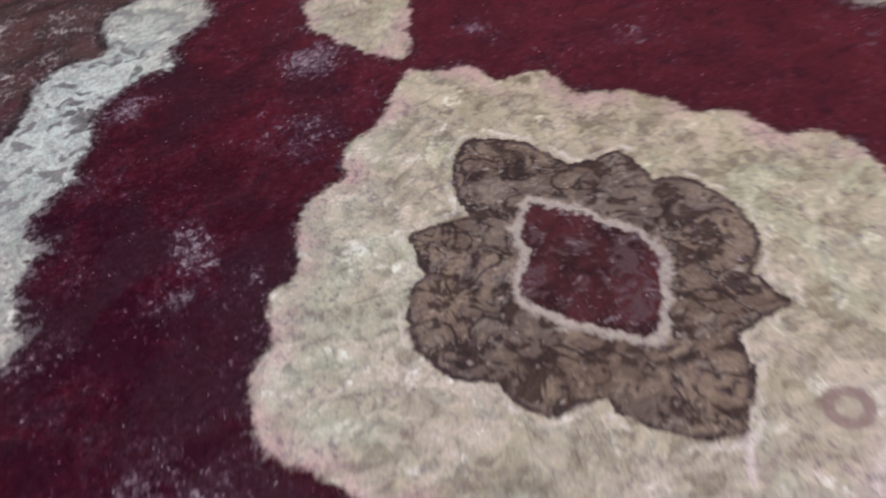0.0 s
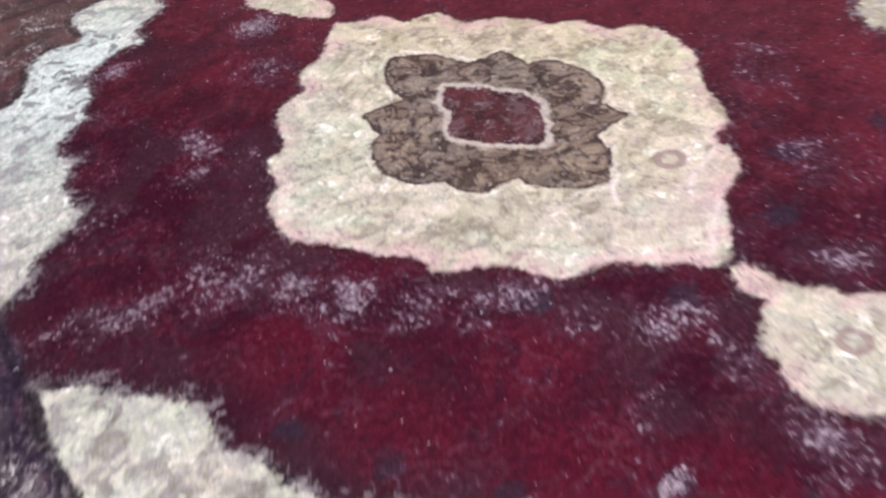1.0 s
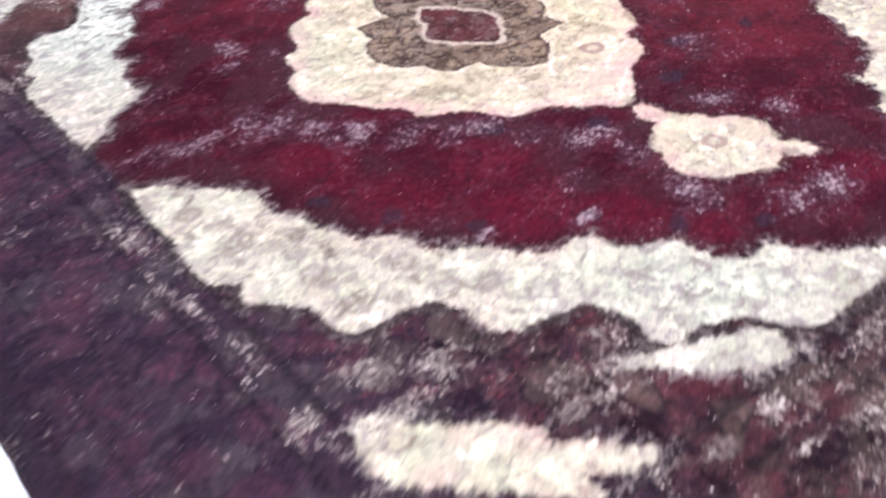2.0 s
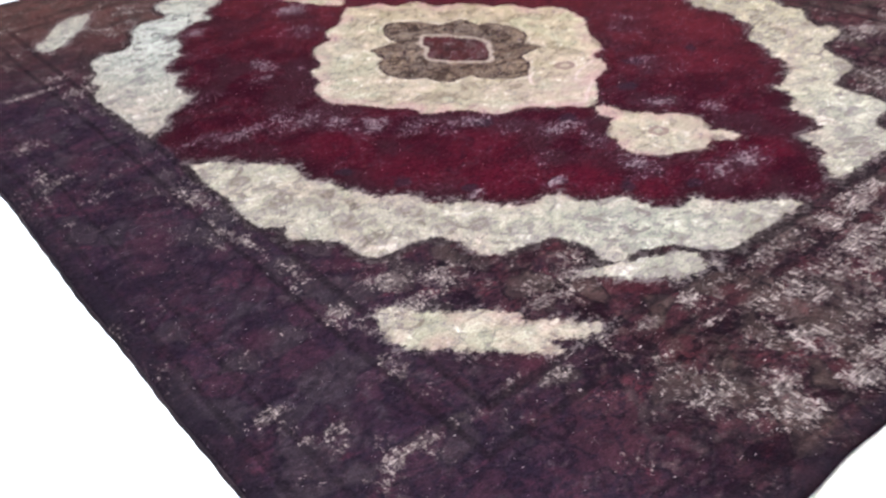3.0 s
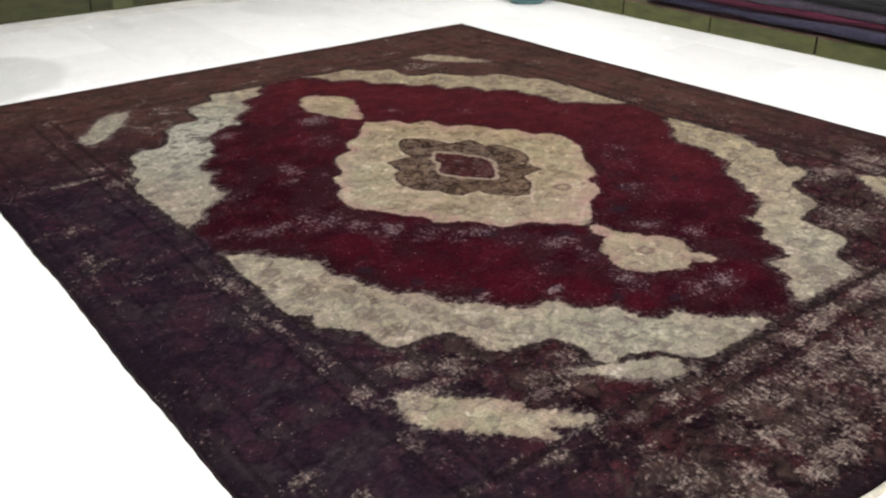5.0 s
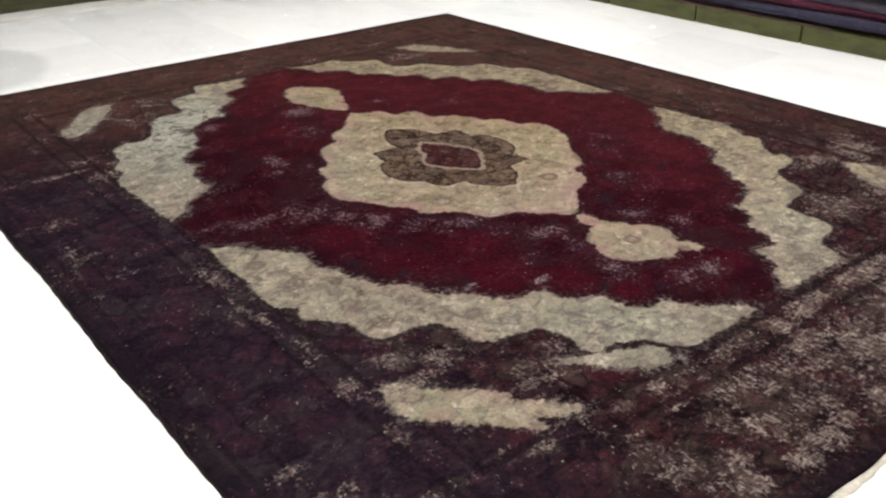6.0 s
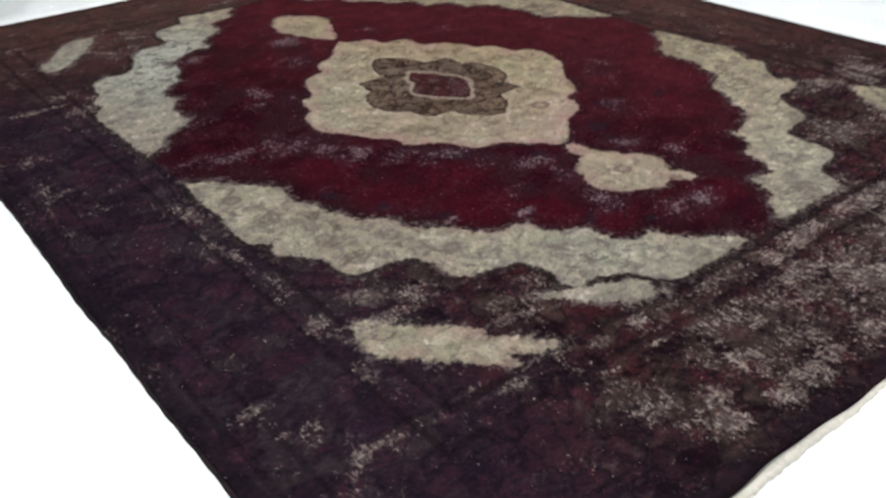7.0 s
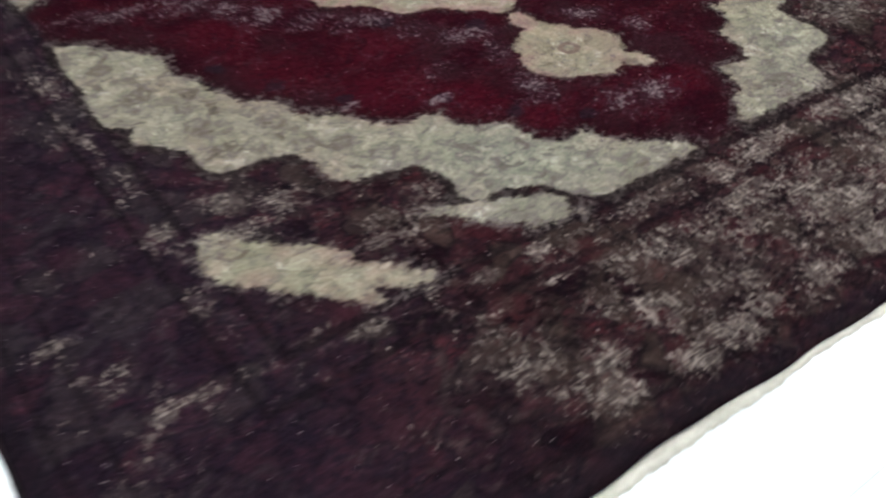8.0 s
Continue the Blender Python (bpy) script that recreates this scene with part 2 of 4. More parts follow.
    cream = m.mix(m.math("MULTIPLY", m.math("MULTIPLY", mint, m.step(m.noise(19.0, 4, 0.6, None, 1.0), 0.53, 0.60)), 0.8), cream, (0.072, 0.064, 0.055))
    hole = m.math("ADD", m.noise(21.0, 2, 0.45, None, 0.6), m.math("MULTIPLY_ADD", fleck, 0.12, -0.06))
    lace = m.math("MULTIPLY", m.step(hole, 0.54, 0.62), m.attr("lace"))
    cream = m.mix(m.math("MULTIPLY", m.attr("lace"), 0.65), cream, (0.325, 0.362, 0.310))
    cream = m.mix(m.math("MULTIPLY", lace, 0.92), cream, (0.044, 0.041, 0.038))
    dc = m.math("ADD", m.attr("cream"), jag)
    pink = m.math("MULTIPLY", m.math("MULTIPLY", m.step(dc, 0.085, 0.01), blush), m.step(blot, 0.40, 0.60))
    cream = m.mix(m.math("MULTIPLY", pink, 0.75), cream, (0.270, 0.168, 0.150))
    ring = m.attr("ring")
    cream = m.mix(m.math("MULTIPLY", m.step(m.math("ADD", ring, m.math("MULTIPLY", tidy, 18.0)), 0.40, 0.85), 0.75), cream, (0.120, 0.076, 0.066))
    colour = m.mix(m.step(dc, -0.007, 0.010), ground, cream)
    near = m.math("MULTIPLY", m.step(dc, -0.075, -0.005), m.math("MULTIPLY_ADD", blush, -0.35, 1.0))
    spill = m.step(m.math("MULTIPLY_ADD", near, 0.22, m.math("MULTIPLY_ADD", rag, 0.35, m.math("MULTIPLY", scuff, 0.65))), 0.66, 0.78)
    colour = m.mix(m.math("MULTIPLY", m.math("MULTIPLY", spill, near), 0.6), colour, (0.150, 0.125, 0.118))
    outline = m.math("MULTIPLY", m.step(m.math("ABSOLUTE", m.math("ADD", dc, 0.013)), 0.020, 0.009), m.step(blot, 0.36, 0.50))
    colour = m.mix(m.math("MULTIPLY", outline, m.math("MULTIPLY_ADD", m.attr("crisp"), 0.65, 0.15)), colour, (0.0120, 0.0085, 0.0085))

    # dyed ornament and heart of the medallion
    db = m.math("ADD", m.attr("ornament"), tidy)
    colour = m.mix(m.math("MULTIPLY", m.step(m.math("ABSOLUTE", m.math("ADD", db, 0.011)), 0.008, 0.003), m.math("MULTIPLY", m.step(rag, 0.44, 0.60), 0.75)), colour, (0.33, 0.285, 0.235))
    brown = m.mix(m.step(blot, 0.42, 0.58), (0.070, 0.046, 0.032), (0.110, 0.078, 0.052))
    brown = m.mix(m.math("MULTIPLY", m.step(broad, 0.53, 0.44), 0.35), brown, (0.070, 0.058, 0.050))
    curl = m.noise(15.0, 4, 0.6, None, 1.3)
    brown = m.mix(m.math("MULTIPLY", m.step(curl, 0.52, 0.58), 0.9), brown, (0.026, 0.016, 0.012))
    brown = m.mix(m.math("MULTIPLY", m.step(curl, 0.46, 0.38), 0.6), brown, (0.128, 0.094, 0.064))
    brown = m.mix(m.math("MULTIPLY", m.step(rag, 0.54, 0.64), 0.6), brown, (0.130, 0.105, 0.082))
    brown = m.mix(m.math("MULTIPLY", m.math("MULTIPLY", line(m.noise(11.0, 3, 0.5, None, 1.4), 0.5, 0.045), m.step(m.noise(17.0, 3, 0.6), 0.40, 0.52)), 0.85), brown, (0.018, 0.012, 0.011))
    brown = m.mix(m.math("MULTIPLY", m.step(fleck, 0.60, 0.68), 0.7), brown, (0.22, 0.185, 0.155))
    brown = m.mix(m.math("MULTIPLY", m.step(m.math("ABSOLUTE", m.math("SUBTRACT", db, 0.005)), 0.010, 0.003), m.math("MULTIPLY_ADD", m.step(rag, 0.40, 0.56), 0.5, 0.4)), brown, (0.022, 0.014, 0.013))
    colour = m.mix(m.step(db, -0.002, 0.003), colour, brown)
    dh = m.math("ADD", m.attr("heart"), m.math("MULTIPLY", tidy, 1.5))
    colour = m.mix(m.math("MULTIPLY", m.step(dh, -0.026, -0.014), 0.75), colour, (0.25, 0.205, 0.165))
    heart = m.mix(m.step(blot, 0.42, 0.58), (0.0200, 0.0078, 0.0078), (0.0410, 0.0115, 0.0115))
    heart = m.mix(m.math("MULTIPLY", m.step(rag, 0.52, 0.60), 0.8), heart, (0.0520, 0.0310, 0.0290))
    heart = m.mix(m.math("MULTIPLY", m.step(fleck, 0.58, 0.66), 0.7), heart, (0.140, 0.110, 0.110))
    colour = m.mix(m.step(dh, -0.004, 0.003), colour, heart)

    # wear down to the pale foundation
    mottle = m.noise(105.0, 3, 0.70, m.scaled(0.6, 1.0), 0.2)
    rub = m.math("ADD", m.math("MULTIPLY_ADD", streak, 0.8, -0.40), m.math("MULTIPLY_ADD", scuff, 1.9, -0.95))
    patch = m.noise(5.5, 4, 0.60, m.scaled(1.0, 0.8, 1.0, 12), 0.7)
    rub = m.math("ADD", rub, m.math("MULTIPLY_ADD", blot, 0.8, -0.40))
    rub = m.math("ADD", rub, m.math("MULTIPLY", m.math("MULTIPLY_ADD", patch, 1.5, -0.75), m.step(m.attr("ground"), 0.02, -0.02)))
    rub = m.math("ADD", rub, m.attr("wear"))
    inside = m.step(m.attr("ground"), -0.01, 0.03)
    lines = m.math("MAXIMUM", stripe(0.95, 0.035), m.math("MULTIPLY", stripe(0.75, 0.032), 0.9))
    lines = m.math("MULTIPLY", lines, m.math("SUBTRACT", 1.0, m.attr("fade")))
    rub = m.math("SUBTRACT", rub, m.math("MULTIPLY", lines, 0.26))
    thread = m.step(m.math("MAXIMUM", m.noise(170.0, 2, 0.5, m.scaled(0.10, 1.0)), m.noise(170.0, 2, 0.5, m.scaled(1.0, 0.10))), 0.50, 0.66)
    bare = m.mix(inside, m.mix(m.math("MULTIPLY_ADD", thread, 0.7, m.math("MULTIPLY", m.step(fleck, 0.45, 0.6), 0.3)), (0.062, 0.048, 0.043), (0.300, 0.256, 0.224)), m.mix(m.math("MULTIPLY_ADD", m.step(mottle, 0.44, 0.60), 0.7, m.math("MULTIPLY", m.step(knot, 0.35, 0.65), 0.3)), (0.044, 0.025, 0.031), (0.215, 0.172, 0.174)))
    haze = m.mix(0.6, colour, m.mix(inside, (0.062, 0.045, 0.042), (0.052, 0.0255, 0.0370)))
    colour = m.mix(m.math("MULTIPLY", m.step(rub, m.math("MULTIPLY_ADD", inside, -0.08, 0.30), 0.50), m.math("MULTIPLY_ADD", inside, 0.25, 0.40)), colour, haze)
    grit = m.math("MAXIMUM", inside, m.math("MULTIPLY_ADD", m.step(rag, 0.40, 0.56), 0.7, 0.3))
    colour = m.mix(m.math("MULTIPLY", m.math("MULTIPLY", m.step(rub, 0.46, 0.62), grit), m.math("MULTIPLY_ADD", inside, -0.22, 0.88)), colour, bare)
    lint = m.math("MULTIPLY", m.step(m.math("MULTIPLY_ADD", m.attr("wear"), 0.07, m.noise(150.0, 2, 0.5, m.scaled(0.45, 1.0, 1.0, 18))), 0.745, 0.775), 0.55)
    colour = m.mix(lint, colour, (0.36, 0.32, 0.30))
    colour = m.mix(0.35, colour, m.mix(m.step(knot, 0.30, 0.70), (0.45, 0.45, 0.45), (1.55, 1.55, 1.55)), "MULTIPLY")

    colour = m.mix(m.math("MULTIPLY", m.math("MULTIPLY_ADD", m.step(dc, -0.01, 0.01), -0.22, 0.36), m.math("MULTIPLY_ADD", m.attr("fade"), -0.5, 1.0)), colour, m.mix(m.step(mottle, 0.36, 0.64), (0.50, 0.50, 0.52), (1.55, 1.52, 1.50)), "MULTIPLY")

    colour = m.mix(1.0, colour, (1.01, 0.982, 0.99), "MULTIPLY")     # the red overdye has crept into every thread

    height = m.math("ADD", knot, m.math("MULTIPLY", rag, 1.6))
    height = m.math("SUBTRACT", height, m.math("MULTIPLY", m.step(rub, 0.3, 0.7), 0.7))
    m.bump(height, 0.35, 0.003)
    return m.done(colour)


def cloth_material(name, a, b, scale=40.0, rough=0.9, sheen=0.1):
    m = Nodes(name, rough, spec=0.15)
    m.bsdf.inputs["Sheen Weight"].default_value = sheen
    n1, n2 = m.noise(scale, 4, 0.6), m.noise(5.0, 3)
    col = m.mix(m.step(m.math("MULTIPLY_ADD", n2, 0.5, m.math("MULTIPLY", n1, 0.5)), 0.38, 0.62), a, b)
    m.bump(m.noise(300.0, 2), 0.4, 0.002)
    return m.done(col)


def slab_material():
    """Polished white marble slabs, each a little different, with faint grey clouding."""
    m = Nodes("white_marble", rough=0.22, spec=0.4)
    m.place = m.add("ShaderNodeNewGeometry").outputs["Position"]
    tone = m.math("MULTIPLY_ADD", m.step(m.chance(), 0.70, 0.78), 0.12, 0.02)
    cloud = m.noise(1.7, 4, 0.55, m.scaled(1, 0.45, 1, 8), 0.8)
    col = m.mix(m.step(cloud, 0.50, 0.72), (0.87, 0.88, 0.88), (0.78, 0.795, 0.80))
    col = m.mix(tone, col, (0.35, 0.37, 0.38))
    spot = m.add("ShaderNodeVectorMath", operation="DISTANCE")
    m.wire(m.place, spot.inputs[0])
    spot.inputs[1].default_value = (-1.50, 3.02, 0.0)
    damp = m.step(m.math("ADD", spot.outputs["Value"], m.math("MULTIPLY_ADD", cloud, 0.3, -0.15)), 0.68, 0.56)
    col = m.mix(m.math("MULTIPLY", damp, 0.60), col, (0.50, 0.52, 0.515))
    vein = m.noise(3.2, 6, 0.6, m.scaled(1, 0.3, 1, -20), 1.6)
    col = m.mix(m.math("MULTIPLY", m.step(m.math("ABSOLUTE", m.math("SUBTRACT", vein, 0.5)), 0.012, 0.0), 0.16), col, (0.45, 0.46, 0.47))
    m.wire(m.math("MULTIPLY_ADD", m.noise(6.0, 3), 0.16, 0.16), m.bsdf.inputs["Roughness"])
    return m.done(col)


def paint_material(name, a, b, rough=0.6, scale=6.0):
    m = Nodes(name, rough, spec=0.3)
    grain = m.noise(scale, 5, 0.6, m.scaled(1, 1, 3))
    col = m.mix(m.step(grain, 0.35, 0.65), a, b)
    scuff = m.step(m.noise(24.0, 4, 0.7), 0.64, 0.74)
    col = m.mix(m.math("MULTIPLY", scuff, 0.35), col, tuple(0.4 * v for v in a))
    m.bump(m.noise(60.0, 4), 0.15, 0.002)
    return m.done(col)


def lamp_material():
    m = Nodes("lit_diffuser", 0.5)
    m.bsdf.inputs["Emission Color"].default_value = (1.0, 0.985, 0.95, 1)
    m.bsdf.inputs["Emission Strength"].default_value = PANEL_STRENGTH
    return m.done((0.8, 0.8, 0.8))


PILE = carpet_material()
HEM = cloth_material("bare_cotton_hem", (0.50, 0.47, 0.40), (0.66, 0.62, 0.54), 90)
CORD = cloth_material("plum_wool_cord", (0.008, 0.006, 0.007), (0.022, 0.014, 0.016), 60, 1.0, 0.0)
SLAB = slab_material()
GROUT = paint_material("pale_grout", (0.60, 0.60, 0.58), (0.68, 0.68, 0.66), 0.8)
GREEN = paint_material("olive_paint", (0.048, 0.053, 0.017), (0.082, 0.087, 0.031), 0.55)
DEEP_GREEN = paint_material("dark_olive_paint", (0.034, 0.038, 0.015), (0.056, 0.058, 0.026), 0.6)
MOSS = paint_material("pale_olive_paint", (0.075, 0.085, 0.036), (0.10, 0.108, 0.05), 0.55)
PLASTER = paint_material("wall_plaster", (0.66, 0.66, 0.63), (0.72, 0.72, 0.69), 0.85)
CEIL = paint_material("ceiling_paint", (0.72, 0.72, 0.70), (0.77, 0.77, 0.75), 0.9)
DARKGAP = paint_material("dark_steel", (0.02, 0.02, 0.018), (0.03, 0.03, 0.026), 0.5)
TEAL = paint_material("teal_plastic", (0.075, 0.155, 0.165), (0.10, 0.19, 0.20), 0.4)
WHITE_METAL = paint_material("white_metal", (0.75, 0.75, 0.73), (0.8, 0.8, 0.78), 0.4)
LIT = lamp_material()


# ---- mesh helpers ----
def mesh_of(name, bm, material, smooth=False):
    me = bpy.data.meshes.new(name)
    bm.to_mesh(me)
    bm.free()
    me.materials.append(material)
    if smooth:
        for p in me.polygons:
            p.use_smooth = True
    return me


def part(name, bm, material, parent, label="", smooth=False):
    ob = new(name, mesh_of(name, bm, material, smooth))
    ob.parent = parent
    return tagged(ob, label)


def box(sx, sy, sz, at=(0, 0, 0), bevel=0.0, segments=2):
    """A box on its base centre, with rounded edges."""
    bm = bmesh.new()
    bmesh.ops.create_cube(bm, size=1.0)
    for v in bm.verts:
        v.co = Vector((v.co.x * sx + at[0], v.co.y * sy + at[1], (v.co.z + 0.5) * sz + at[2]))
    if bevel:
        bmesh.ops.bevel(bm, geom=bm.edges[:], offset=bevel, segments=segments, affect="EDGES")
    return bm


# ---- room shell ----
X0, X1, Y0, Y1, HIGH = -6.2, 4.4, -6.5, 4.62, 3.0


def wall(name, sx, sy, x, y):
    ob = new(name, mesh_of(name, box(sx, sy, HIGH, (0, 0, 0)), PLASTER))
    ob.location = (x, y, 0)
    return tagged(ob, "plain off-white plastered showroom wall", "wall", kind="structure")


wall("wall_east", 0.15, Y1 - Y0 + 0.3, X1 + 0.075, (Y0 + Y1) / 2)
wall("wall_west", 0.15, Y1 - Y0 + 0.3, X0 - 0.075, (Y0 + Y1) / 2)
wall("wall_north", X1 - X0, 0.15, (X0 + X1) / 2, Y1 + 0.075)
wall("wall_south", X1 - X0, 0.15, (X0 + X1) / 2, Y0 - 0.075)
ceiling = new("ceiling", mesh_of("ceiling", box(X1 - X0 + 0.3, Y1 - Y0 + 0.3, 0.15), CEIL))
ceiling.location = ((X0 + X1) / 2, (Y0 + Y1) / 2, HIGH)
tagged(ceiling, "flat white painted showroom ceiling", "ceiling", kind="structure")


def ceiling_light():
    lamp = new("ceiling_light")
    tagged(lamp, "square white recessed ceiling light panel, lit", "ceiling light", "ceiling light panels")
    for dx, dy, sx, sy in ((0, 0.59, 1.24, 0.06), (0, -0.59, 1.24, 0.06), (0.59, 0, 0.06, 1.12), (-0.59, 0, 0.06, 1.12)):
        part("frame", box(sx, sy, 0.03, (dx, dy, 0), 0.004), WHITE_METAL, lamp)
    part("diffuser", box(1.12, 1.12, 0.012, (0, 0, 0.012)), LIT, lamp, "glowing white diffuser")
    return lamp


first_light = ceiling_light()
first_light.location = (-3.6, -4.2, HIGH - 0.03)
for lx, ly in ((0.0, -4.2), (2.9, -4.2), (-3.6, -1.0), (0.0, -1.0), (2.9, -1.0), (-3.6, 2.4), (0.0, 2.4), (2.9, 2.4)):
    copy_thing(first_light, pose(lx, ly, HIGH - 0.03))


# ---- carpet ----
LEFT, RIGHT, NEAR, FAR = -1.768, 1.888, -2.210, 2.338
FIELD = (-1.245, 1.285, -1.63, 1.735)


def wave(v, amp, k, seed):
    return amp * (np.sin(k * v + seed) + 0.6 * np.sin(2.3 * k * v + 1.7 * seed) + 0.4 * np.sin(4.1 * k * v + 0.6 * seed)) / 2


def edge_left(y):
    return LEFT - 0.004 - 0.012 * y + wave(y, 0.007, 3.2, 1.0)


def edge_right(y):
    return RIGHT + wave(y, 0.007, 2.8, 2.1)


def edge_near(x):
    return NEAR - 0.014 - 0.030 * np.clip(x, -2.0, 0.3) + wave(x, 0.009, 7.0, 0.7)


def edge_far(x):
    return FAR - 0.006 * x + wave(x, 0.006, 3.0, 2.9)


def lobed(cusps, bulge=0.18, closed=True, steps=5):
    """An outline through cusps, each pair joined by an arc that swells outward (an open run: to the right of its way)."""
    pts = [np.array(c, float) for c in cusps]
    if closed and sum(a[0] * b[1] - b[0] * a[1] for a, b in zip(pts, pts[1:] + pts[:1])) < 0:
        pts = pts[::-1]
    out = []
    for n in range(len(pts) if closed else len(pts) - 1):
        a, b = pts[n], pts[(n + 1) % len(pts)]
        d = b - a
        mid = (a + b) / 2 + 2 * bulge * np.array([d[1], -d[0]])
        for s in np.arange(steps) / steps:
            out.append((1 - s) ** 2 * a + 2 * s * (1 - s) * mid + s * s * b)
    if not closed:
        out.append(pts[-1])
    return np.array(out)


def flowing(points, steps=6):
    """A smooth run through the points."""
    p = np.array([points[0], *points, points[-1]], float)
    out = []
    for n in range(1, len(p) - 2):
        a, b, c, d = p[n - 1], p[n], p[n + 1], p[n + 2]
        for s in np.arange(steps) / steps:
            out.append(0.5 * (2 * b + (c - a) * s + (2 * a - 5 * b + 4 * c - d) * s**2 + (3 * b - a - 3 * c + d) * s**3))
    out.append(p[-1])
    return np.array(out)


def away_from(px, py, run):
    """Distance to an open run."""
    best = np.full(px.shape, 1e9, np.float32)
    for (ax, ay), (bx, by) in zip(run[:-1], run[1:]):
        dx, dy = bx - ax, by - ay
        s = np.clip(((px - ax) * dx + (py - ay) * dy) / (dx * dx + dy * dy + 1e-12), 0, 1)
        best = np.minimum(best, (px - ax - s * dx) ** 2 + (py - ay - s * dy) ** 2)
    return np.sqrt(best)


def signed(px, py, poly):
    """Distance to an outline: plus inside, minus outside."""
    best, inside = np.full(px.shape, 1e9, np.float32), np.zeros(px.shape, bool)
    for (ax, ay), (bx, by) in zip(poly, np.roll(poly, -1, 0)):
        dx, dy = bx - ax, by - ay
        s = np.clip(((px - ax) * dx + (py - ay) * dy) / (dx * dx + dy * dy + 1e-12), 0, 1)
        best = np.minimum(best, (px - ax - s * dx) ** 2 + (py - ay - s * dy) ** 2)
        if dy:
            inside ^= ((ay > py) != (by > py)) & (px < (py - ay) * dx / dy + ax)
    return np.where(inside, 1, -1) * np.sqrt(best)


# The four cream bands round the field, each from the long side of the field to its short side: inner run, outer run.
NEAR_LEFT_IN = [(-1.25, -.14), (-1.165, -.205), (-1.125, -.265), (-1.06, -.33), (-1.015, -.375), (-1.015, -.455), (-1.02, -.525), (-.965, -.61), (-.962, -.67), (-.915, -.765), (-.855, -.81), (-.835, -.885), (-.79, -.938), (-.75, -.96), (-.71, -1.02), (-.64, -1.10), (-.575, -1.108), (-.53, -1.125), (-.512, -1.185), (-.48, -1.235), (-.405, -1.27), (-.405, -1.325), (-.39, -1.383), (-.345, -1.415), (-.275, -1.412), (-.255, -1.47), (-.20, -1.535), (-.14, -1.565), (-.09, -1.64)]
NEAR_LEFT_OUT = [(-1.252, -.155), (-1.265, -.30), (-1.262, -.47), (-1.270, -.645), (-1.215, -.706), (-1.240, -.764), (-1.19, -.825), (-1.145, -.875), (-1.133, -.92), (-1.125, -1.005), (-1.085, -1.03), (-1.025, -1.035), (-.97, -1.037), (-.93, -1.06), (-.905, -1.125), (-.898, -1.205), (-.864, -1.242), (-.80, -1.259), (-.717, -1.271), (-.697, -1.30), (-.672, -1.37), (-.690, -1.432), (-.675, -1.474), (-.643, -1.489), (-.603, -1.476), (-.564, -1.496), (-.504, -1.533), (-.486, -1.57), (-.45, -1.614), (-.40, -1.639), (-.324, -1.643), (-.09, -1.641)]
FAR_LEFT_IN = [(-1.255, .16), (-1.195, .20), (-1.13, .30), (-1.06, .325), (-1.01, .35), (-.995, .44), (-1.00, .54), (-.97, .60), (-.938, .625), (-.955, .69), (-.95, .755), (-.89, .82), (-.835, .85), (-.83, .91), (-.785, .97), (-.76, 1.07), (-.70, 1.15), (-.61, 1.19), (-.526, 1.195), (-.52, 1.295), (-.38, 1.40), (-.373, 1.485), (-.349, 1.547), (-.225, 1.571), (-.207, 1.642), (-.128, 1.725)]
FAR_LEFT_OUT = [(-1.257, .165), (-1.272, .47), (-1.274, .694), (-1.218, .779), (-1.233, .842), (-1.179, .92), (-1.161, 1.042), (-1.103, 1.11), (-.99, 1.098), (-.916, 1.192), (-.88, 1.302), (-.794, 1.368), (-.688, 1.365), (-.662, 1.439), (-.652, 1.58), (-.538, 1.632), (-.484, 1.641), (-.439, 1.756), (-.334, 1.743), (-.25, 1.734), (-.128, 1.725)]
NEAR_RIGHT_IN = [(1.264, -.142), (1.134, -.292), (1.03, -.392), (1.031, -.476), (1.031, -.575), (.999, -.646), (.982, -.726), (.893, -.789), (.839, -.816), (.825, -.904), (.753, -.968), (.738, -1.033), (.676, -1.096), (.574, -1.142), (.493, -1.145), (.51, -1.185), (.477, -1.244), (.401, -1.277), (.383, -1.354), (.349, -1.415), (.291, -1.424), (.229, -1.429), (.212, -1.496), (.139, -1.564), (.083, -1.615), (.08, -1.645)]
NEAR_RIGHT_OUT = [(1.264, -.142), (1.277, -.271), (1.287, -.438), (1.304, -.559), (1.27, -.647), (1.23, -.705), (1.252, -.783), (1.175, -.853), (1.11, -.946), (1.152, -.963), (1.118, -1.04), (1.035, -1.049), (.963, -1.057), (.922, -1.104), (.895, -1.16), (.847, -1.248), (.748, -1.261), (.667, -1.285), (.653, -1.366), (.657, -1.434), (.618, -1.501), (.541, -1.511), (.475, -1.533), (.452, -1.582), (.424, -1.629), (.354, -1.647), (.294, -1.639), (.203, -1.64), (.08, -1.645)]
FAR_RIGHT_IN = [(1.292, .151), (1.203, .208), (1.138, .274), (1.09, .334), (1.015, .39), (1.026, .471), (1.029, .565), (.989, .64), (.979, .749), (.902, .811), (.85, .83), (.85, .936), (.792, .988), (.70, 1.01), (.71, 1.108), (.652, 1.16), (.585, 1.183), (.55, 1.28), (.443, 1.358), (.423, 1.42), (.404, 1.483), (.318, 1.536), (.259, 1.545), (.244, 1.611), (.171, 1.733)]
